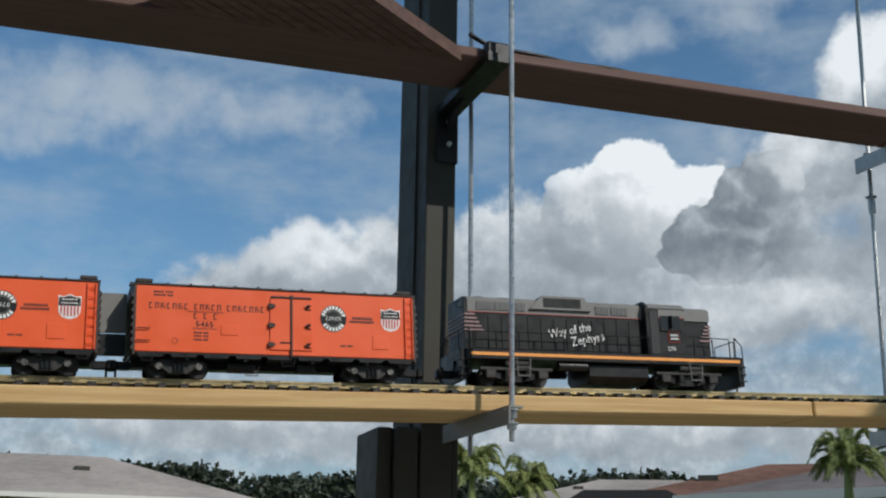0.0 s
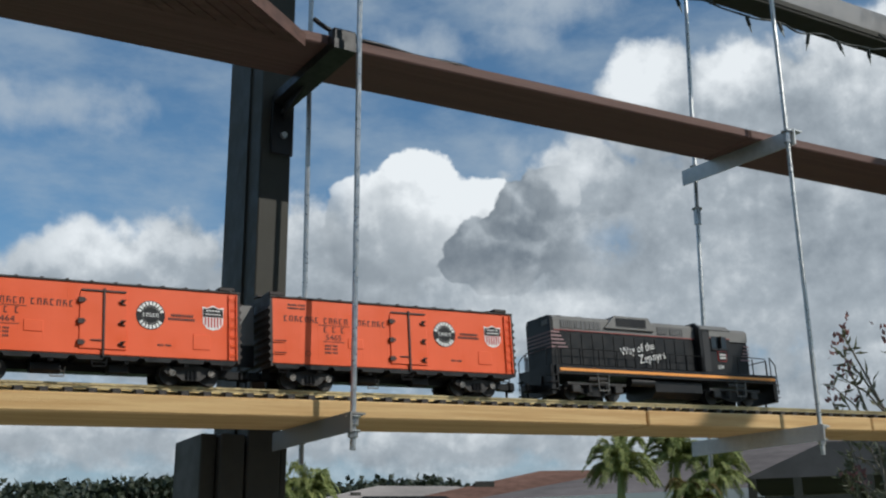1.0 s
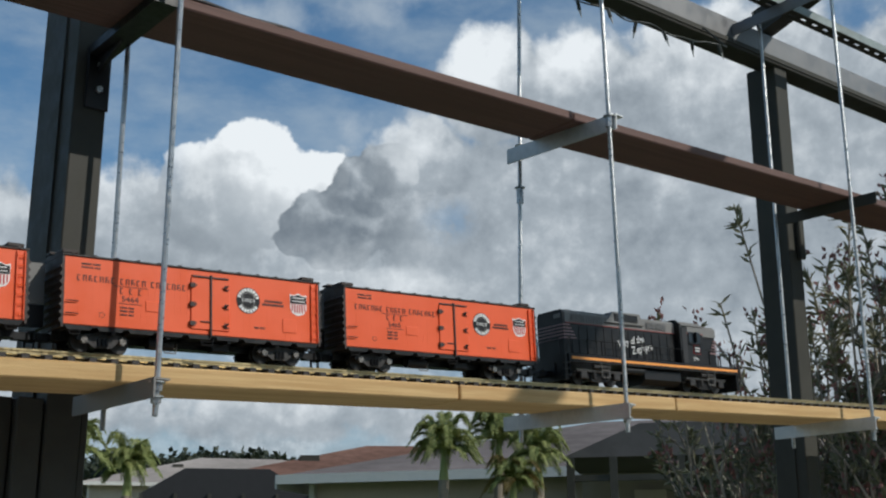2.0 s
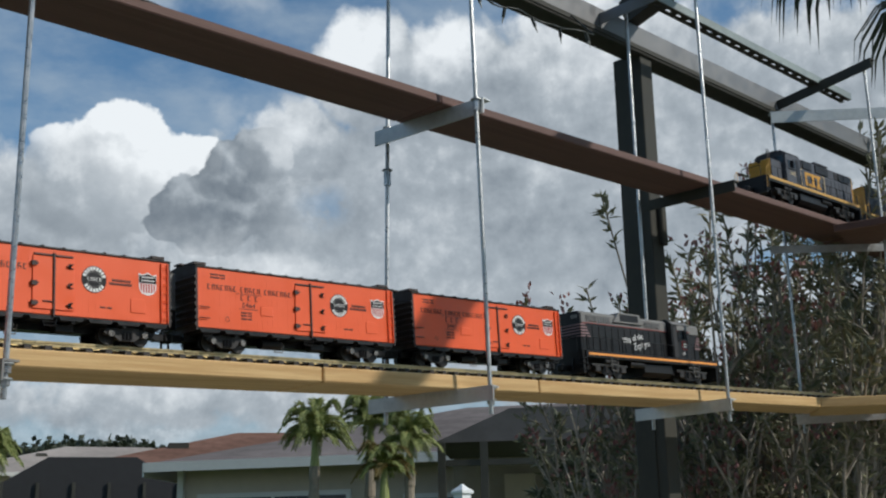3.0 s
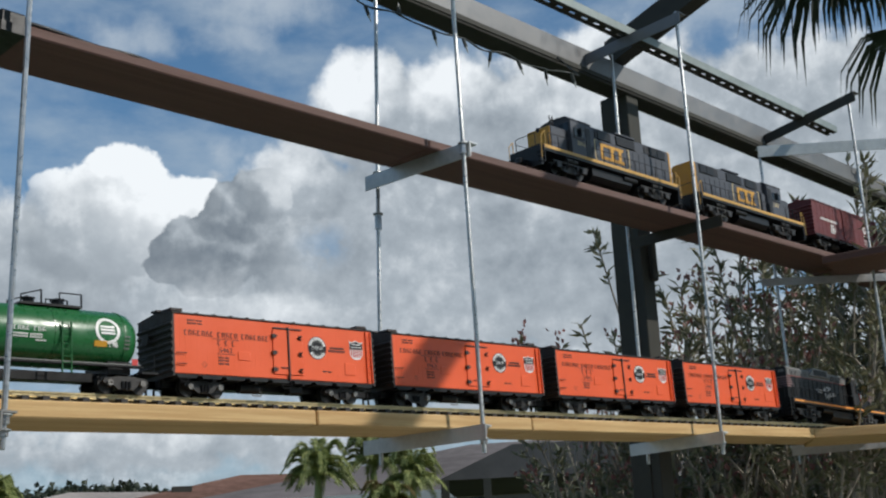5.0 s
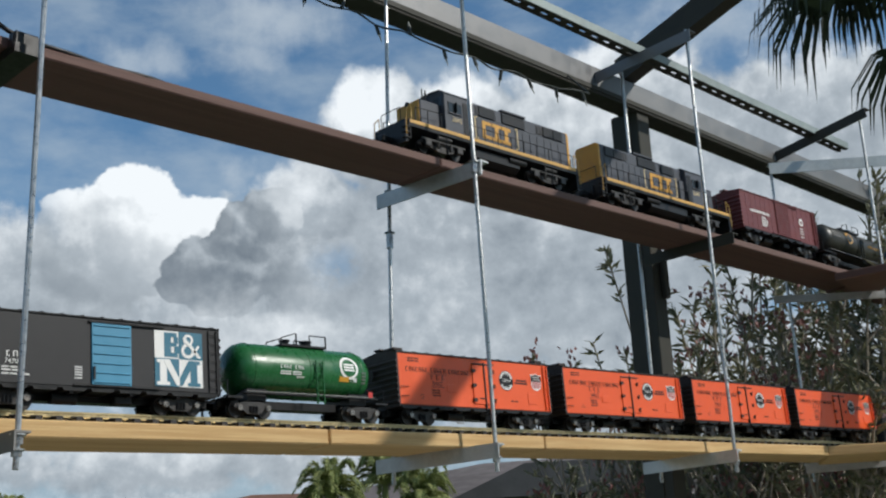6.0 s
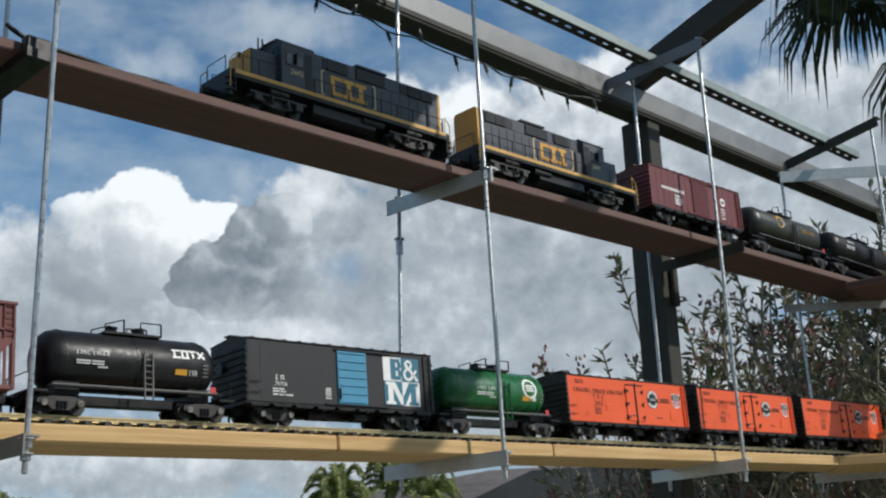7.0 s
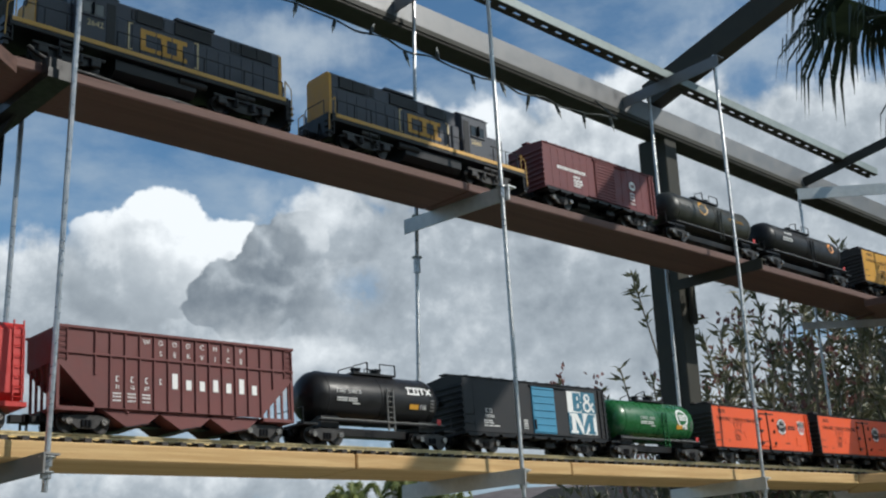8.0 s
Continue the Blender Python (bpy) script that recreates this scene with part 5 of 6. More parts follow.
    if zephyr:
        for s in (-1,):
            letter(c, "Way of the", 0.0205, -0.066, yy - 0.0004, 0.094, WHITE, slant=-11, stretch=0.9)
            letter(c, "Zephyrs", 0.0225, -0.032, yy - 0.0004, 0.0805, WHITE, slant=-11, stretch=0.9)
            letter(c, "274", 0.0105, ca + 0.045, -cw - 0.0006, 0.067, WHITE)
            part("nameplate", box(bmnew(), ca + 0.04, ca + 0.062, -cw - 0.0012, -cw, 0.078, 0.097), RED, c, "dark red framed plate below the cab window")
            part("nameplate", box(bmnew(), ca + 0.0408, ca + 0.0612, -cw - 0.0016, -cw, 0.0788, 0.0962), BLACK, c)
            bars(c, (5,), 0.0032, 0.003, ca + 0.0435, -cw - 0.0018, 0.0905, WHITE)
            bars(c, (5,), 0.0032, 0.003, ca + 0.0435, -cw - 0.0018, 0.0845, WHITE)
        part("pinstripe", box(bmnew(), xa, xb, -hw - 0.0016, -hw, zt - 0.001, zt + 0.0004), REDLINE, c)
        for k in range(5):
            z = 0.088 + k * 0.0065
            part("end_stripe", box(bmnew(), xa - 0.007, xa + 0.028 - k * 0.004, -hw - 0.0017, -hw + 0.001, z, z + 0.003), PINKGREY, c)
            part("end_stripe", box(bmnew(), sb - 0.024 + k * 0.003, sb + 0.0005, -hw - 0.0017, -hw + 0.001, z - 0.004, z - 0.001), PINKGREY, c)
            part("end_stripe", box(bmnew(), xa - 0.0078, xa - 0.006, -hw - 0.0004, hw, z, z + 0.003), PINKGREY, c)
        box_ = box(bmnew(), xa - 0.0078, xa - 0.006, -0.03, -0.012, 0.13, 0.138)
        part("number_board", box_, GREY, c)
    else:
        X = (-0.082, 0.058) if scheme == "lead" else (-0.085, 0.055)
        m = 0.5 * (X[0] + X[1])
        bm = bmnew()
        for xx, d in ((X[0], 1), (X[1], -1)):
            box(bm, min(xx, xx + d * 0.003), max(xx, xx + d * 0.003), min(yy, yy + side * 0.0005), max(yy, yy + side * 0.0005), 0.066, 0.1175)
            for z in (0.066, 0.115):
                box(bm, min(xx, xx + d * 0.009), max(xx, xx + d * 0.009), min(yy, yy + side * 0.0005), max(yy, yy + side * 0.0005), z, z + 0.0025)
        part("bracket_mark", bm, PALEYELLOW, c)
        sg = -1 if scheme == "lead" else 1

        mk = None

        def blk(u0, u1, z0, z1):
            a, b2 = sorted((m + sg * u0, m + sg * u1))
            box(mk, a, b2, min(yy, yy + side * 0.0005), max(yy, yy + side * 0.0005), z0, z1)
        for k, u in enumerate((-0.046, -0.0145, 0.017)):
            mk = bmnew()
            blk(u, u + 0.029, 0.071, 0.079)
            blk(u, u + 0.029, 0.104, 0.112)
            blk(u + (0.0 if k == 0 else 0.009), u + (0.01 if k == 0 else 0.02), 0.079, 0.104)
            part("block_mark", mk, YELLOW, c, "yellow block mark between brackets")
        letter(c, "2642" if scheme == "lead" else "2643", 0.0155, ca + 0.04, side * (cw + 0.001), 0.086, PALEYELLOW, side)
        part("ballast_box", box(bmnew(), xa + 0.32, xa + 0.341, -hw - 0.006, hw + 0.006, deck1, 0.115, 0.002), NAVY, c)
    shorten(c, {"black": 0.945, "lead": 0.99, "trail": 0.985}[scheme])
    return c


def track(xs, top, y, label):
    t = thing("track", label, "track", None, "model tracks")
    ang = math.degrees(math.atan2(top(xs[1]) - top(xs[0]), xs[1] - xs[0]))
    t.matrix_basis = pose(xs[0], y, top(xs[0]), 0, -ang, 0)
    L = xs[1] - xs[0]
    for s in (-1, 1):
        bm = bmnew()
        prism(bm, [(s * 0.0225 - 0.0035, 0.0106), (s * 0.0225 + 0.0035, 0.0106), (s * 0.0225 + 0.001, 0.0125), (s * 0.0225 + 0.001, 0.0165), (s * 0.0225 + 0.0018, 0.0176),
                   (s * 0.0225 + 0.0018, RAIL), (s * 0.0225 - 0.0018, RAIL), (s * 0.0225 - 0.0018, 0.0176), (s * 0.0225 - 0.001, 0.0165), (s * 0.0225 - 0.001, 0.0125)], "x", 0, L)
        part("rail", bm, BRASS, t, "brass rail")
    web = bmnew()
    for s in (-1, 1):
        box(web, 0, L, s * 0.0225 - 0.005, s * 0.0225 + 0.005, 0.0004, 0.004)
    part("tie_web", web, TIE, t)
    me = None
    n = int(L / 0.0325)
    for i in range(n):
        if me is None:
            bm = box(bmnew(), -0.0062, 0.0062, -0.0455, 0.0455, 0.0004, 0.0105, 0.001)
            for s in (-1, 1):
                box(bm, -0.004, 0.004, s * 0.0225 - 0.006, s * 0.0225 + 0.006, 0.0102, 0.0128)
            me = mesh_of("tie", bm, TIE)
        ob = new("tie", me)
        ob.parent = t
        ob.location = ((i + 0.5) * L / n, 0, 0)
    return t


TANKOLIVE = paint("dirty_black_tank", (0.03, 0.03, 0.022), 0.4, 0, 0.3, 20, 0.1, 300, 0.5)
DULLYELLOW = paint("dull_yellow_paint", (0.6, 0.34, 0.075), 0.5, 0, 0.1, 25, 0.05)
GRILLE = paint("grey_grille", (0.11, 0.11, 0.11), 0.6)
GLASSDARK = paint("cab_glass", (0.02, 0.025, 0.03), 0.08, 0, 0.05, 30, 0.0)
REDLINE = paint("red_pinstripe", (0.3, 0.06, 0.05), 0.5)
PINKGREY = paint("faded_stripe", (0.28, 0.17, 0.17), 0.5)
PALEYELLOW = paint("pale_yellow_mark", (0.72, 0.56, 0.3), 0.5)

track((-4.4, 2.5), low, LINE_Y, "brass rails on dark plastic sleepers on the lower shelf")
for a, b in ((-2.2, 0.9), (0.9, 1.87), (1.87, 2.7)):
    track((a, b), high, LINE_Y, "brass rails on dark plastic sleepers on the upper shelf")

# place of each car's middle: lower ones measured back from the first reefer's front end, upper ones from the leading nose
reef = [reefer(n) for n in ("5465", "5464", "5463", "5462")]
for r_ in reef[1:]:
    part("gap_plate", box(bmnew(), 0.218, 0.26, 0.0, 0.002, 0.07, 0.131, 0.0005), GREY, r_, "pale grey upright plate between the cars")
    part("gap_box", box(bmnew(), 0.218, 0.26, 0.0, 0.004, 0.036, 0.069, 0.0005), BLACK, r_)
LOWER = [(loco("black"), 0.339)] + [(r, -0.217 - 0.4805 * i) for i, r in enumerate(reef)]
LOWER += [(tank_car("green"), -2.075), (boxcar("grey"), -2.486), (tank_car("black"), -2.900), (hopper(), -3.32), (covered_hopper(), -3.80)]
UPPER = [(loco("lead"), 0.307), (loco("trail"), 0.942), (boxcar("red"), 1.472), (tank_car("olive"), 1.935), (tank_car("plain"), 2.385)]
yellow = reefer("15081", YELLOW, "yellow wooden refrigerator car with a dark roof")
UPPER.append((yellow, 2.92))


def on_line(s, top, bend, radius, flip=0):
    """A car's pose at s along a line that is straight to the bend and then curves towards -y."""
    slope = math.degrees(math.atan2(top(1) - top(0), 1))
    if s < bend:
        return pose(s, LINE_Y, top(s) + RAIL, 0, -slope * (1 if not flip else -1), flip)
    a = (s - bend) / radius
    return pose(bend + radius * math.sin(a), LINE_Y - radius * (1 - math.cos(a)), top(bend) + RAIL, 0, 0, -math.degrees(a) + flip)


def bend_line(top, bend, radius, turns, board_mat, thick, board_label, group, track_label):
    """Boards, sleepers and rails of the curve beyond the corner, as short straight lengths on posts."""
    step = radians(12)
    for i in range(turns):
        a = (i + 0.5) * step
        L = 2 * radius * math.tan(step / 2)
        c = pose(bend + radius * math.sin(a), LINE_Y - radius * (1 - math.cos(a)), top(bend), 0, 0, -math.degrees(a))
        ob = solid("shelf_board", box(bmnew(), -L / 2 + 0.001, L / 2 - 0.001, -0.072, 0.07, -thick, 0, 0.0025), board_mat, board_label, "shelf board", group)
        ob.matrix_basis = c
        t = thing("track", track_label, "track", c, "model tracks")
        for s in (-1, 1):
            Ls = L * (1 + s * 0.0225 / radius)
            part("rail", box(bmnew(), -Ls / 2, Ls / 2, s * 0.0225 - 0.0018, s * 0.0225 + 0.0018, 0.0106, RAIL), BRASS, t, "brass rail")
        for k in range(9):
            part("tie", box(bmnew(), -L / 2 + (k + 0.5) * L / 9 - 0.0062, -L / 2 + (k + 0.5) * L / 9 + 0.0062, -0.0455, 0.0455, 0.0004, 0.0105), TIE, t)
        if i % 2 == 1 and top is low:
            q = c @ Vector((0, 0.0, -thick))
            post = solid("shelf_post", box(bmnew(), q.x - 0.02, q.x + 0.02, q.y - 0.02, q.y + 0.02, GROUND + (0.1 if q.x < 2.7 else 0.0), q.z - 0.001), BRONZE, "dark square post under the lower shelf", "post", "shelf posts")
        if i % 2 == 1 and top is high:
            q = c @ Vector((0, 0.055, -thick))
            solid("shelf_post", box(bmnew(), q.x - 0.015, q.x + 0.015, q.y + 0.02, q.y + 0.05, GROUND + (0.1 if q.x < 2.7 else 0.0), q.z - 0.001), BRONZE, "dark square post under the upper shelf", "post", "shelf posts") if i > 3 else None


bend_line(low, 2.5, 1.4, 7, PINE, 0.027, "flat yellow pine board on the curve of the lower track", "lower shelf", "curved brass rails on dark plastic sleepers")
bend_line(high, 2.7, 1.4, 14, COMPOSITE, 0.023, "brown composite board on the curve of the upper track", "upper shelf", "curved brass rails on dark plastic sleepers")


def motions():
    times = [i * 0.5 for i in range(17)]
    for c, d in LOWER:
        walk(c, [(t, on_line(-0.128 + 0.4635 * t + d, low, 2.5, 1.4)) for t in times])
    for c, d in UPPER:
        walk(c, [(t, on_line(1.472 - 0.4535 * (t - 4.5) + d, high, 2.7, 1.4, 180 if c is UPPER[0][0] else 0)) for t in times])
# ---- behind the track: shrubs, palms, fence, neighbouring houses, distant trees ----
EYE = (-0.72, -1.62)


def far(az, dist, z=GROUND):
    """A place by compass direction from +y and distance from the patio."""
    return (EYE[0] + dist * math.sin(radians(az)), EYE[1] + dist * math.cos(radians(az)), z)


def up(el, dist):
    return 1.715 + dist * math.tan(radians(el))


def leafy(name, rgb, rgb2, rough=0.55):
    """Leaf colour that varies from leaf to leaf, with some light let through."""
    m = bpy.data.materials.new(name)
    m.use_nodes = True
    k = Nodes(m.node_tree)
    rnd_ = k.n("ShaderNodeNewGeometry").outputs["Random Per Island"]
    tc = k.n("ShaderNodeTexCoord").outputs["Object"]
    f = k.math("ADD", k.math("MULTIPLY", rnd_, 0.7), k.ramp(k.noise(tc, 2.0, 3), 0.3, 0.7, 0.0, 0.3))
    col = k.mix(f, (*rgb, 1), (*rgb2, 1))
    p = k.n("ShaderNodeBsdfPrincipled", {"Base Color": col, "Roughness": rough})
    tr = k.n("ShaderNodeBsdfTranslucent", {"Color": col})
    mx = k.n("ShaderNodeMixShader", {0: 0.25, 1: p.outputs[0], 2: tr.outputs[0]})
    k.n("ShaderNodeOutputMaterial", {"Surface": mx.outputs[0]})
    return m


LEAF = leafy("shrub_leaf", (0.09, 0.105, 0.055), (0.29, 0.27, 0.16))
LEAF_DARK = leafy("hedge_leaf", (0.05, 0.06, 0.032), (0.15, 0.15, 0.085))
BUD = leafy("flower_bud", (0.2, 0.08, 0.075), (0.34, 0.17, 0.14))
PALMLEAF = leafy("palm_leaf", (0.13, 0.19, 0.045), (0.42, 0.43, 0.16))
PALMDRY = leafy("dry_palm_leaf", (0.25, 0.17, 0.04), (0.16, 0.13, 0.04))
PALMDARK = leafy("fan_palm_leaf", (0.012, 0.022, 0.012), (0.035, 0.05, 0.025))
FARTREE = leafy("far_tree_leaf", (0.022, 0.035, 0.02), (0.05, 0.06, 0.032))
BARK = paint("bark", (0.3, 0.26, 0.21), 0.85, 0, 0.3, 30, 0.6, 120)
TRUNK = paint("palm_trunk", (0.24, 0.2, 0.15), 0.9, 0, 0.25, 12, 0.6, 60)


def add_leaf(bm, p, d, length, width, rnd, bend=0.25):
    """A pointed leaf of six triangles, folded along its middle."""
    d = Vector(d).normalized()
    side = d.cross(Vector((rnd.uniform(-1, 1), rnd.uniform(-1, 1), rnd.uniform(-0.3, 1)))).normalized()
    n = side.cross(d)
    p = Vector(p)
    a = bm.verts.new(p)
    m1 = bm.verts.new(p + d * length * 0.5 + n * length * 0.06)
    t = bm.verts.new(p + d * length - n * length * bend * 0.5)
    l = bm.verts.new(p + d * length * 0.42 + side * width / 2)
    r = bm.verts.new(p + d * length * 0.42 - side * width / 2)
    for f in ((a, m1, l), (l, m1, t), (a, r, m1), (r, t, m1)):
        bm.faces.new(f)


def branch(bm, pts, r0, r1, seg=5):
    for i in range(len(pts) - 1):
        f, g = i / (len(pts) - 1), (i + 1) / (len(pts) - 1)
        rod(bm, pts[i], pts[i + 1], r0 + (r1 - r0) * f, seg, r0 + (r1 - r0) * g)


def shrub(base, stems, height, spread, leaves, leaf_len, seed, mat, label, buds=False, lean=(0, 0)):
    rnd = random.Random(seed)
    g = thing("shrub", label, "shrub", pose(*base), "shrubs behind the track")
    bl, bb = bmnew(), bmnew()
    for _ in range(stems):
        a = rnd.uniform(0, 2 * math.pi)
        out = rnd.uniform(0.25, 1.0) * spread
        top = height * rnd.uniform(0.6, 1.0)
        pts, q = [], Vector((rnd.uniform(-0.12, 0.12), rnd.uniform(-0.12, 0.12), 0))
        for i in range(8):
            f = i / 7
            pts.append(q + Vector((math.cos(a) * out * f ** 1.5 + lean[0] * f * f, math.sin(a) * out * f ** 1.5 + lean[1] * f * f, top * f))
                       + Vector((rnd.uniform(-1, 1), rnd.uniform(-1, 1), 0)) * 0.035 * f)
        bs = bmnew()
        branch(bs, pts, 0.009, 0.003)
        tips = [(pts[-1], pts[-1] - pts[-2], 1.0)]
        for i in (3, 4, 4, 5, 5, 6, 6):
            if rnd.random() < 0.8:
                d = (pts[i + 1] - pts[i]).normalized() + Vector((rnd.uniform(-1, 1), rnd.uniform(-1, 1), rnd.uniform(-0.15, 0.4))) * 1.15
                ln = rnd.uniform(0.12, 0.4) * height * 0.36
                e = pts[i] + d.normalized() * ln
                branch(bs, [pts[i], (pts[i] + e) / 2 + Vector((0, 0, 0.02)), e], 0.005, 0.0022, 4)
                tips.append((e, d, 0.7))
        part("stem", bs, BARK, g)
        for e, d, kk in tips:
            for _ in range(max(2, int(leaves * kk * rnd.uniform(0.4, 1.2)))):
                back = rnd.uniform(0, 1) ** 1.6 * 0.2
                p = Vector(e) - Vector(d).normalized() * back
                dd = Vector(d).normalized() * 0.6 + Vector((rnd.uniform(-1, 1), rnd.uniform(-1, 1), rnd.uniform(-0.6, 0.9)))
                add_leaf(bl, p, dd, leaf_len * rnd.uniform(0.6, 1.25), leaf_len * 0.24, rnd)
            if buds and rnd.random() < 0.8:
                for _ in range(9):
                    p = Vector(e) + Vector((rnd.gauss(0, 0.02), rnd.gauss(0, 0.02), rnd.uniform(0.0, 0.06)))
                    add_leaf(bb, p, (rnd.uniform(-1, 1), rnd.uniform(-1, 1), 1), 0.024, 0.014, rnd)
    tagged(part("leaves", bl, mat, g), kind="stuff")
    if buds and len(bb.verts):
        tagged(part("blossom", bb, BUD, g, "reddish flower buds"), kind="stuff")
    else:
        bb.free()
    return g


SHRUB = "leggy green shrub with thin bare stems and pointed leaves"
k = 0
for az_, dist, hgt, stems, lv, ll, spread, buds in (
        (50.9, 4.4, 1.95, 7, 11, 0.05, 0.26, True), (52.6, 4.5, 2.0, 9, 14, 0.05, 0.42, True), (54.6, 4.3, 1.95, 13, 24, 0.052, 0.42, True), (56.8, 4.2, 2.15, 17, 32, 0.055, 0.42, True), (58.6, 4.3, 2.4, 19, 34, 0.055, 0.4, True),
        (60.5, 4.1, 2.3, 19, 34, 0.055, 0.42, False), (62.5, 4.9, 2.5, 20, 27, 0.06, 0.5, False), (65, 5.0, 2.5, 20, 27, 0.06, 0.5, False), (68, 5.1, 2.6, 20, 27, 0.06, 0.5, False), (71, 5.0, 2.7, 18, 24, 0.06, 0.5, False)):
    k += 1
    x, y, z = far(az_, dist)
    shrub((x, y, z), stems, hgt, spread, lv, ll, 20 + k, LEAF, "leggy green shrub with thin stems and reddish buds" if buds else SHRUB, buds)
for az_, dist, hgt, stems, lv in ((55.5, 5.8, 1.6, 14, 18), (58, 5.6, 1.9, 18, 20), (61, 5.6, 2.3, 24, 30), (63.5, 5.9, 2.6, 26, 34), (66, 5.8, 2.65, 26, 34), (69, 6.0, 2.8, 26, 34), (72, 5.9, 2.8, 24, 30), (51.3, 9.5, 2.2, 24, 22), (53.6, 9.0, 2.35, 24, 22)):
    k += 1
    shrub(far(az_, dist), stems, hgt, 0.62, lv * (2.4 if dist < 8 else 3.2), 0.056 if dist < 8 else 0.1, 60 + k, LEAF_DARK, "dense dark green bush with upright canes")


def feather_palm(base, height, crown, fronds, seed, label, dry=0):
    """A feather palm: ringed trunk, arching fronds, each a rib with many drooping leaflets."""
    rnd = random.Random(seed)
    g = thing("palm_tree", label, "palm tree", pose(*base), "garden palms")
    bm = bmnew()
    n = 14
    for i in range(n):
        f = i / n
        r = 0.09 - 0.03 * f + 0.01 * (i % 2)
        rod(bm, (0.08 * f, 0, height * f), (0.08 * (f + 1 / n), 0, height * (f + 1 / n)), r, 10, r * 0.95)
    part("trunk", bm, TRUNK, g)
    part("crown_shaft", rod(bmnew(), (0.08, 0, height), (0.08, 0, height + 0.45), 0.065, 10, 0.03), PALMLEAF, g)
    for j in range(fronds):
        a = 2.4 * j + rnd.uniform(-0.25, 0.25)
        rise = rnd.uniform(0.25, 2.2)
        L = crown * rnd.uniform(0.9, 1.3)
        pts = []
        for i in range(11):
            f = i / 10
            out = L * f * (1 - 0.2 * rise) * (1 - 0.12 * f)
            pts.append(Vector((0.08 + math.cos(a) * out, math.sin(a) * out, height + 0.4 + L * (rise * f - (0.5 + 0.5 * rise) * f * f))))
        bm = bmnew()
        branch(bm, pts, 0.014, 0.003, 4)
        for i in range(1, 10):
            d = (pts[i + 1] - pts[i]).normalized()
            for s in (-1, 1):
                for q in range(7):
                    p = pts[i].lerp(pts[i + 1], (q + rnd.random()) / 7)
                    sd = d.cross(Vector((0, 0, 1))).normalized() * s
                    add_leaf(bm, p, d * 0.75 + sd * rnd.uniform(0.5, 0.9) + Vector((0, 0, rnd.uniform(-0.4, 0.15))), crown * 0.26 * (1.15 - 0.07 * i), 0.009, rnd, 0.4)
        tagged(part("frond", bm, PALMDRY if j < dry else PALMLEAF, g, "yellowing drooping frond" if j < dry else ""))
    return g


for az_, dist, el_, crown, seed, dry in ((38.2, 16, 7.1, 0.6, 1, 0), (40.8, 16.5, 7.5, 0.62, 2, 0), (42.6, 15.5, 6.8, 0.52, 3, 0), (41.4, 15, 5.7, 0.45, 4, 15),
                                        (21.2, 16, 6.7, 0.56, 5, 0), (23.8, 16.5, 6.2, 0.5, 6, 0)):
    feather_palm(far(az_, dist), up(el_, dist) - GROUND - 0.62, crown, 34, seed, "green feather palm in a neighbouring garden" if not dry else "yellowing feather palm in a neighbouring garden", dry)


# the fan palm that hangs into the picture above the bend
rnd = random.Random(9)
fan = thing("fan_palm", "tall fan palm with dark drooping fronds", "palm tree", pose(*far(69.5, 4.9)))
bm = bmnew()
for i in range(12):
    rod(bm, (0, 0, i * 0.28), (0, 0, i * 0.28 + 0.28), 0.1 + 0.012 * (i % 2), 12, 0.095)
part("trunk", bm, TRUNK, fan)
hub = Vector((0, 0, 3.42))
for j in range(16):
    a = 2 * math.pi * j / 16 + rnd.uniform(-0.15, 0.15)
    d = Vector((math.cos(a), math.sin(a), rnd.uniform(-0.15, 0.55))).normalized()
    bm = bmnew()
    tip = hub + d * 0.42
    rod(bm, hub, tip, 0.009, 5, 0.006)
    side = d.cross(Vector((0, 0, 1))).normalized()
    for q in range(30):
        t = -1.25 + 2.5 * q / 29
        ld = (d * math.cos(t) + side * math.sin(t)).normalized()
        L = 0.42 * rnd.uniform(0.85, 1.15)
        p0, p1 = tip, tip + ld * L * 0.55
        p2 = p1 + ld * L * 0.25 - Vector((0, 0, L * 0.3))
        p3 = p2 + ld * L * 0.06 - Vector((0, 0, L * rnd.uniform(0.25, 0.45)))
        sd = ld.cross(Vector((0, 0, 1))).normalized() * 0.011
        vs = [bm.verts.new(v) for v in (p0 - sd * 0.3, p0 + sd * 0.3, p1 + sd, p1 - sd, p2 + sd * 0.7, p2 - sd * 0.7, p3)]
        for f in ((0, 1, 2, 3), (3, 2, 4, 5), (5, 4, 6)):
            bm.faces.new([vs[i] for i in f])
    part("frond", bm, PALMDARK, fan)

# white fence
VINYL = paint("white_vinyl", (0.74, 0.74, 0.73), 0.45, 0, 0.06, 4, 0.05)


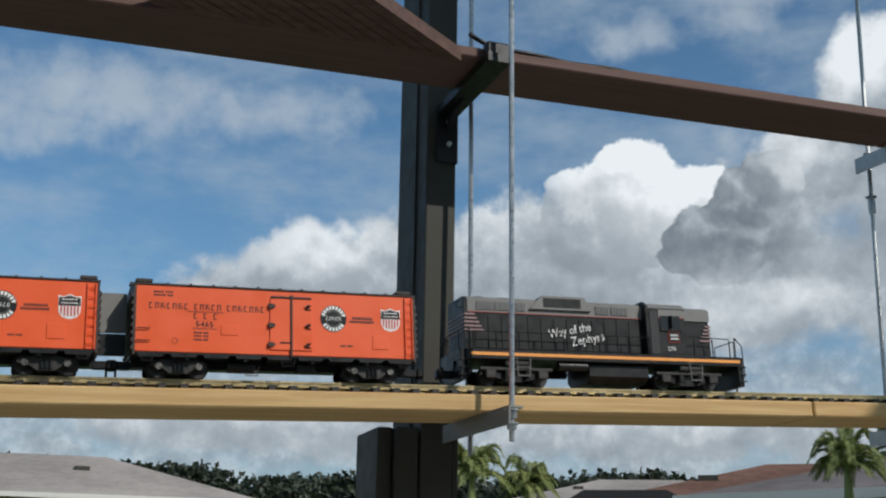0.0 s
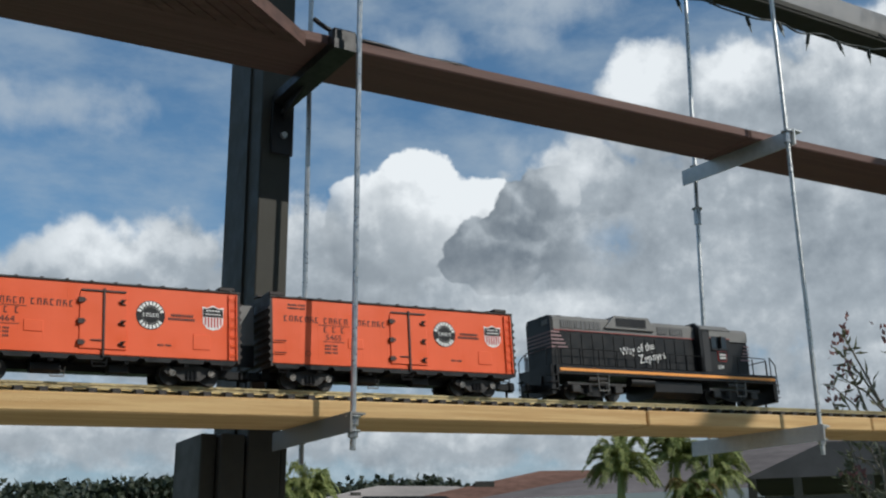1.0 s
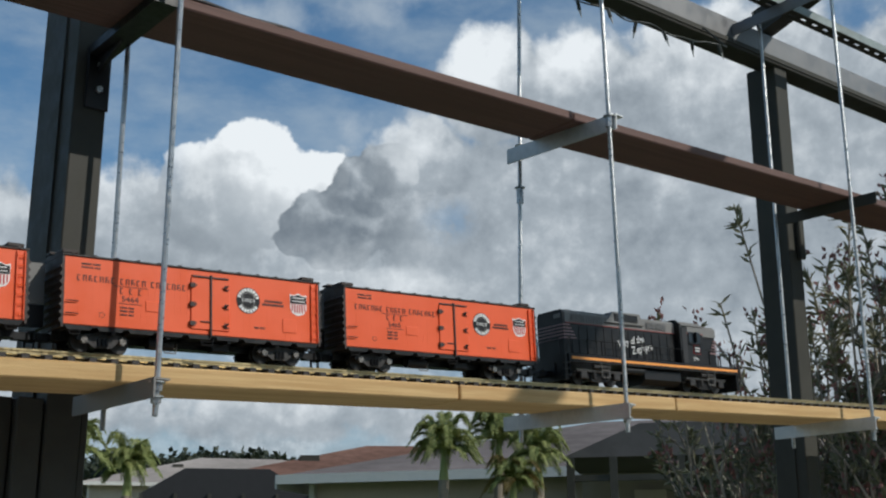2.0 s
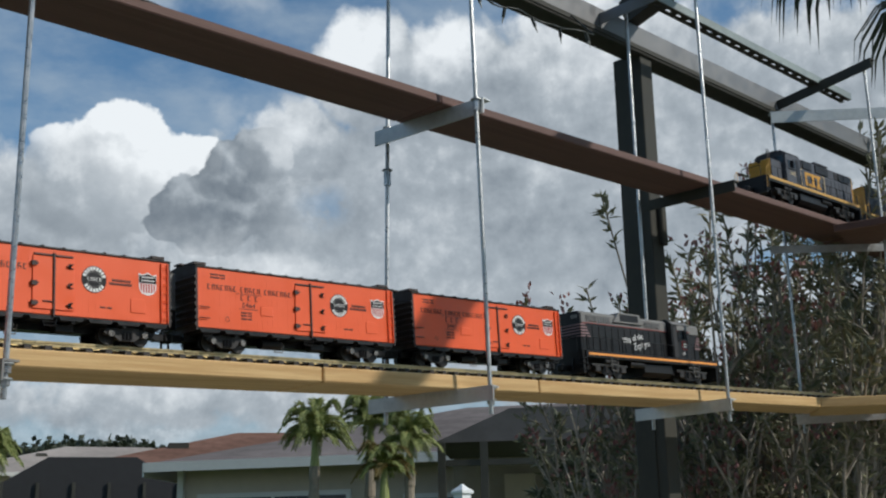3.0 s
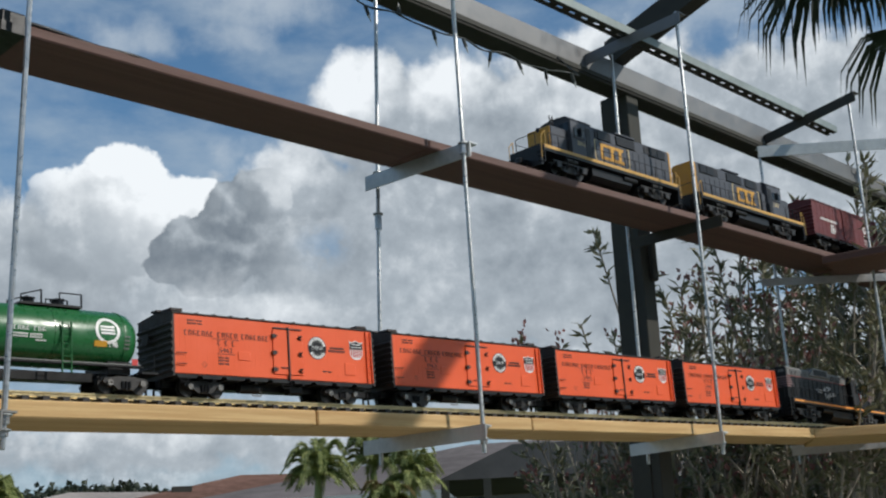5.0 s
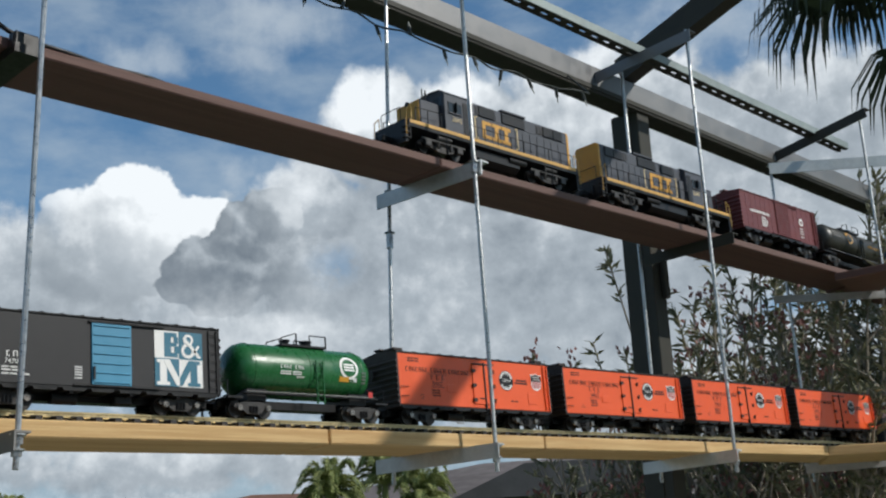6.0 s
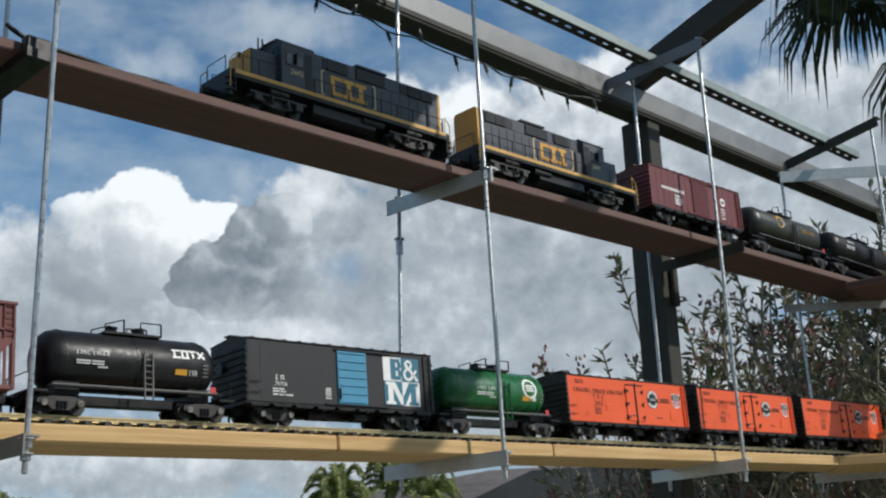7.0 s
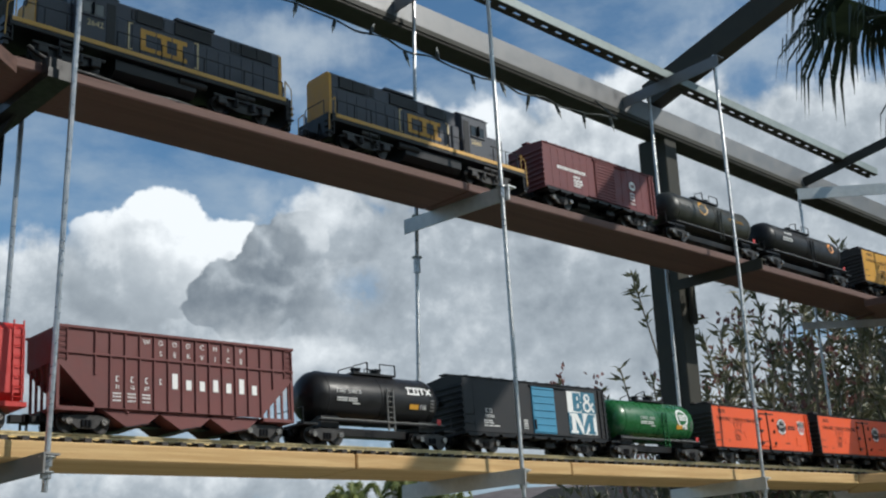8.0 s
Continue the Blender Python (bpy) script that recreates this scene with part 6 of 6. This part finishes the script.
def fence_panel(a, b, top):
    g = thing("fence_panel", "white vinyl privacy fence panel between square posts", "fence", None, "white garden fence")
    a, b = Vector(a), Vector(b)
    d = (b - a).normalized()
    for f in (GROUND + 0.12, top - 0.12):
        part("rail", beam(bmnew(), (a.x, a.y, f), (b.x, b.y, f), 0.05, 0.12), VINYL, g)
    n = 8
    for i in range(n):
        p, q = a.lerp(b, i / n), a.lerp(b, (i + 1) / n - 0.004)
        part("board", beam(bmnew(), (p.x, p.y, (GROUND + top) / 2), (q.x, q.y, (GROUND + top) / 2), 0.022, top - GROUND - 0.1), VINYL, g)
    part("post", beam(bmnew(), (a.x, a.y, GROUND), (a.x, a.y, top + 0.05), 0.13, 0.13, (0, 1, 0)), VINYL, g)
    bm = bmnew()
    box(bm, a.x - 0.085, a.x + 0.085, a.y - 0.085, a.y + 0.085, top + 0.05, top + 0.08)
    bmesh.ops.create_cone(bm, cap_ends=True, segments=4, radius1=0.11, radius2=0.01, depth=0.07, matrix=pose(a.x, a.y, top + 0.115, 0, 0, 45))
    part("post_cap", bm, VINYL, g)


line = [far(45.2, 13.0), far(53.5, 13.2), far(61, 12.6), far(68, 12.4), far(76, 12.6)]
for a, b in zip(line, line[1:]):
    fence_panel(a, b, 2.47)

# houses
ROOFBROWN = paint("brown_shingle", (0.19, 0.11, 0.085), 0.95, 0, 0.3, 1.5, 0.8, 25, 0.25, 0.0)
ROOFGREY = paint("grey_shingle", (0.17, 0.15, 0.145), 0.95, 0, 0.25, 1.5, 0.8, 25, 0.2, 0.0)
ROOFPALE = paint("pale_shingle", (0.34, 0.3, 0.27), 0.9, 0, 0.2, 1.5, 0.6, 25, 0.0, 0.08)
ROOFTAN = paint("tan_shingle", (0.2, 0.15, 0.125), 0.95, 0, 0.25, 1.5, 0.8, 25, 0.2, 0.0)
STUCCO = paint("stucco", (0.5, 0.42, 0.33), 0.9, 0, 0.1, 2, 0.5, 40)
FASCIA = paint("white_fascia", (0.66, 0.63, 0.58), 0.6, 0, 0.06, 3)
PANE = paint("far_window_glass", (0.03, 0.035, 0.04), 0.1)
SCREEN = paint("dark_screen", (0.02, 0.02, 0.022), 0.8)


def house(c, w, d, turn, eave, ridge, roof, label, wall=STUCCO, openings=4):
    """A one-storey hip-roofed house: four walls, a roof with overhang, fascia boards, windows and doors."""
    g = thing("house", label, "house", pose(c[0], c[1], GROUND, 0, 0, turn), "neighbouring houses")
    e, r, o = eave - GROUND, ridge - GROUND, 0.5
    hw, hd = w / 2, d / 2
    part("wall", box(bmnew(), -hw, hw, -hd, hd, 0, e), wall, g)
    bm = bmnew()
    rl = max(hw - hd, 0.3)
    vs = [bm.verts.new(p) for p in ((-hw - o, -hd - o, e), (hw + o, -hd - o, e), (hw + o, hd + o, e), (-hw - o, hd + o, e), (-rl, 0, r), (rl, 0, r))]
    for f in ((0, 1, 5, 4), (1, 2, 5), (2, 3, 4, 5), (3, 0, 4), (3, 2, 1, 0)):
        bm.faces.new([vs[i] for i in f])
    rf = part("roof", bm, roof, g)
    for i, s in enumerate((-0.45, 0.2)):
        part("roof_vent", box(bmnew(), s * hw - 0.25, s * hw + 0.25, -hd * 0.45, -hd * 0.45 + 0.3, r - (r - e) * 0.45, r - (r - e) * 0.45 + 0.22), BRONZE, rf)
    part("fascia", box(bmnew(), -hw - o, hw + o, -hd - o - 0.03, -hd - o, e - 0.13, e + 0.02), FASCIA, g)
    part("fascia", box(bmnew(), -hw - o - 0.03, -hw - o, -hd - o, hd + o, e - 0.2, e + 0.02), FASCIA, g)
    for i in range(openings):
        x = -hw + (i + 0.5) * w / openings
        ww, z0, z1 = (0.8, 0.9, 2.1) if i % 2 else (1.2, 0.05, 2.2)
        win = part("window_frame", box(bmnew(), x - ww - 0.08, x + ww + 0.08, -hd - 0.04, -hd, z0 - 0.08, z1 + 0.08), FASCIA, g)
        part("pane", box(bmnew(), x - ww, x - 0.03, -hd - 0.05, -hd - 0.02, z0, z1), PANE, win)
        part("pane", box(bmnew(), x + 0.03, x + ww, -hd - 0.05, -hd - 0.02, z0, z1), PANE, win)
    part("downpipe", box(bmnew(), -hw - 0.1, -hw, -hd - 0.1, -hd, 0, e), FASCIA, g)
    return g


house(far(36.6, 34), 11, 9, -35, up(4.45, 29.5), up(6.45, 34), ROOFBROWN, "one-storey house with a brown hipped shingle roof")
house(far(41.8, 29), 7.5, 6, -35, up(3.6, 26), up(5.45, 30), ROOFTAN, "one-storey house wing with a grey shingle roof")
house(far(50.5, 23), 12, 8, -55, up(5.5, 18.5), up(7.9, 22), ROOFGREY, "one-storey house with a grey hipped roof and a porch")
house(far(2.0, 44), 13, 9, -5, up(4.5, 40), up(6.3, 44), ROOFPALE, "one-storey house with a pale hipped shingle roof")
house(far(29.2, 62), 14, 10, -25, up(4.6, 57), up(5.8, 62), ROOFPALE, "far house with a pale hipped roof")

# the neighbours' dark screened pool frame
cage = thing("pool_cage", "dark screened pool frame beside a neighbouring house", "screen enclosure", pose(*far(28.6, 27), 0, 0, -30))
cw_, cd_, ch_ = 3.4, 3.0, up(4.0, 27) - GROUND
part("screen", prism(bmnew(), [(-cw_ / 2, 0), (cw_ / 2, 0), (cw_ / 2, ch_), (cw_ * 0.25, ch_ + 0.5), (-cw_ * 0.25, ch_ + 0.5), (-cw_ / 2, ch_)], "y", -cd_ / 2, cd_ / 2), SCREEN, cage)
for i in range(6):
    x = -cw_ / 2 + i * cw_ / 5
    part("post", box(bmnew(), x - 0.03, x + 0.03, -cd_ / 2 - 0.06, -cd_ / 2, 0, ch_), BRONZE, cage)

# porch of the grey-roofed house
PORCHROOF = paint("dark_grey_shingle", (0.13, 0.12, 0.118), 0.9, 0, 0.2, 1.5, 0.6, 25, 0.0, 0.08)
PORCHWALL = paint("brown_stucco", (0.34, 0.29, 0.24), 0.9, 0, 0.12, 2, 0.5, 40)
porch = thing("porch", "dark screened porch with slender posts", "porch", pose(*far(49.4, 17), 0, 0, -50))
ph = up(5.5, 17) - GROUND
part("roof", prism(bmnew(), [(-1.5, ph), (1.6, ph), (1.3, ph + 0.42), (-0.5, ph + 0.42)], "y", -1.2, 1.2), PORCHROOF, porch)
for x in (-1.4, -0.85, 0.0, 0.8, 1.5):
    part("post", box(bmnew(), x - 0.05, x + 0.05, -1.2, -1.1, 0, ph), BRONZE, porch)
part("screen_rail", box(bmnew(), -1.4, 1.5, -1.17, -1.12, ph - 0.3, ph - 0.22), BRONZE, porch)
part("back_wall", box(bmnew(), -1.45, 1.55, 1.1, 1.2, 0, ph), PORCHWALL, porch)
part("doorway", box(bmnew(), -0.7, -0.25, 1.0, 1.09, 0, 2.35), STUCCO, porch)
part("doorway", box(bmnew(), 0.2, 1.1, 1.0, 1.09, 0.4, 2.4), STUCCO, porch)


# distant trees
def far_tree(az_, dist, el_, wide, seed):
    rnd = random.Random(seed)
    top = up(el_, dist) - GROUND
    g = thing("tree", "distant broad-leaved tree on the skyline", "tree", pose(*far(az_, dist)), "distant trees")
    bm = bmnew()
    branch(bm, [Vector((0, 0, 0)), Vector((0.1, 0, top * 0.4)), Vector((0, 0.1, top * 0.8))], 0.25, 0.08, 6)
    for j in range(6):
        a = rnd.uniform(0, 6.3)
        branch(bm, [Vector((0, 0, top * 0.4)), Vector((math.cos(a) * wide * 0.5, math.sin(a) * wide * 0.5, top * 0.75))], 0.1, 0.03, 4)
    part("trunk", bm, BARK, g)
    bm = bmnew()
    heads = [Vector((rnd.gauss(0, wide * 0.42), rnd.gauss(0, wide * 0.3), top * rnd.uniform(0.62, 0.98))) for _ in range(26)]
    for c in heads:
        for _ in range(100):
            p = c + Vector((rnd.gauss(0, 1), rnd.gauss(0, 1), rnd.gauss(0, 0.6))) * wide * 0.2
            p.z = min(p.z, top * rnd.uniform(0.93, 1.0))
            add_leaf(bm, p, (rnd.uniform(-1, 1), rnd.uniform(-1, 1), rnd.uniform(-1, 1)), 0.5, 0.36, rnd)
    tagged(part("crown", bm, FARTREE, g), kind="stuff")


for i in range(17):
    far_tree(-10 + 2.6 * i + (i % 3) * 0.5, 74 + (i * 7) % 13, 5.6 + 0.5 * ((i * 5) % 4) / 3, 3.6, 200 + i)
for i in range(9):
    far_tree(50 + 4.0 * i, 46 + (i * 5) % 9, 5.6 + (i % 3) * 0.5, 3.4, 300 + i)
motions()
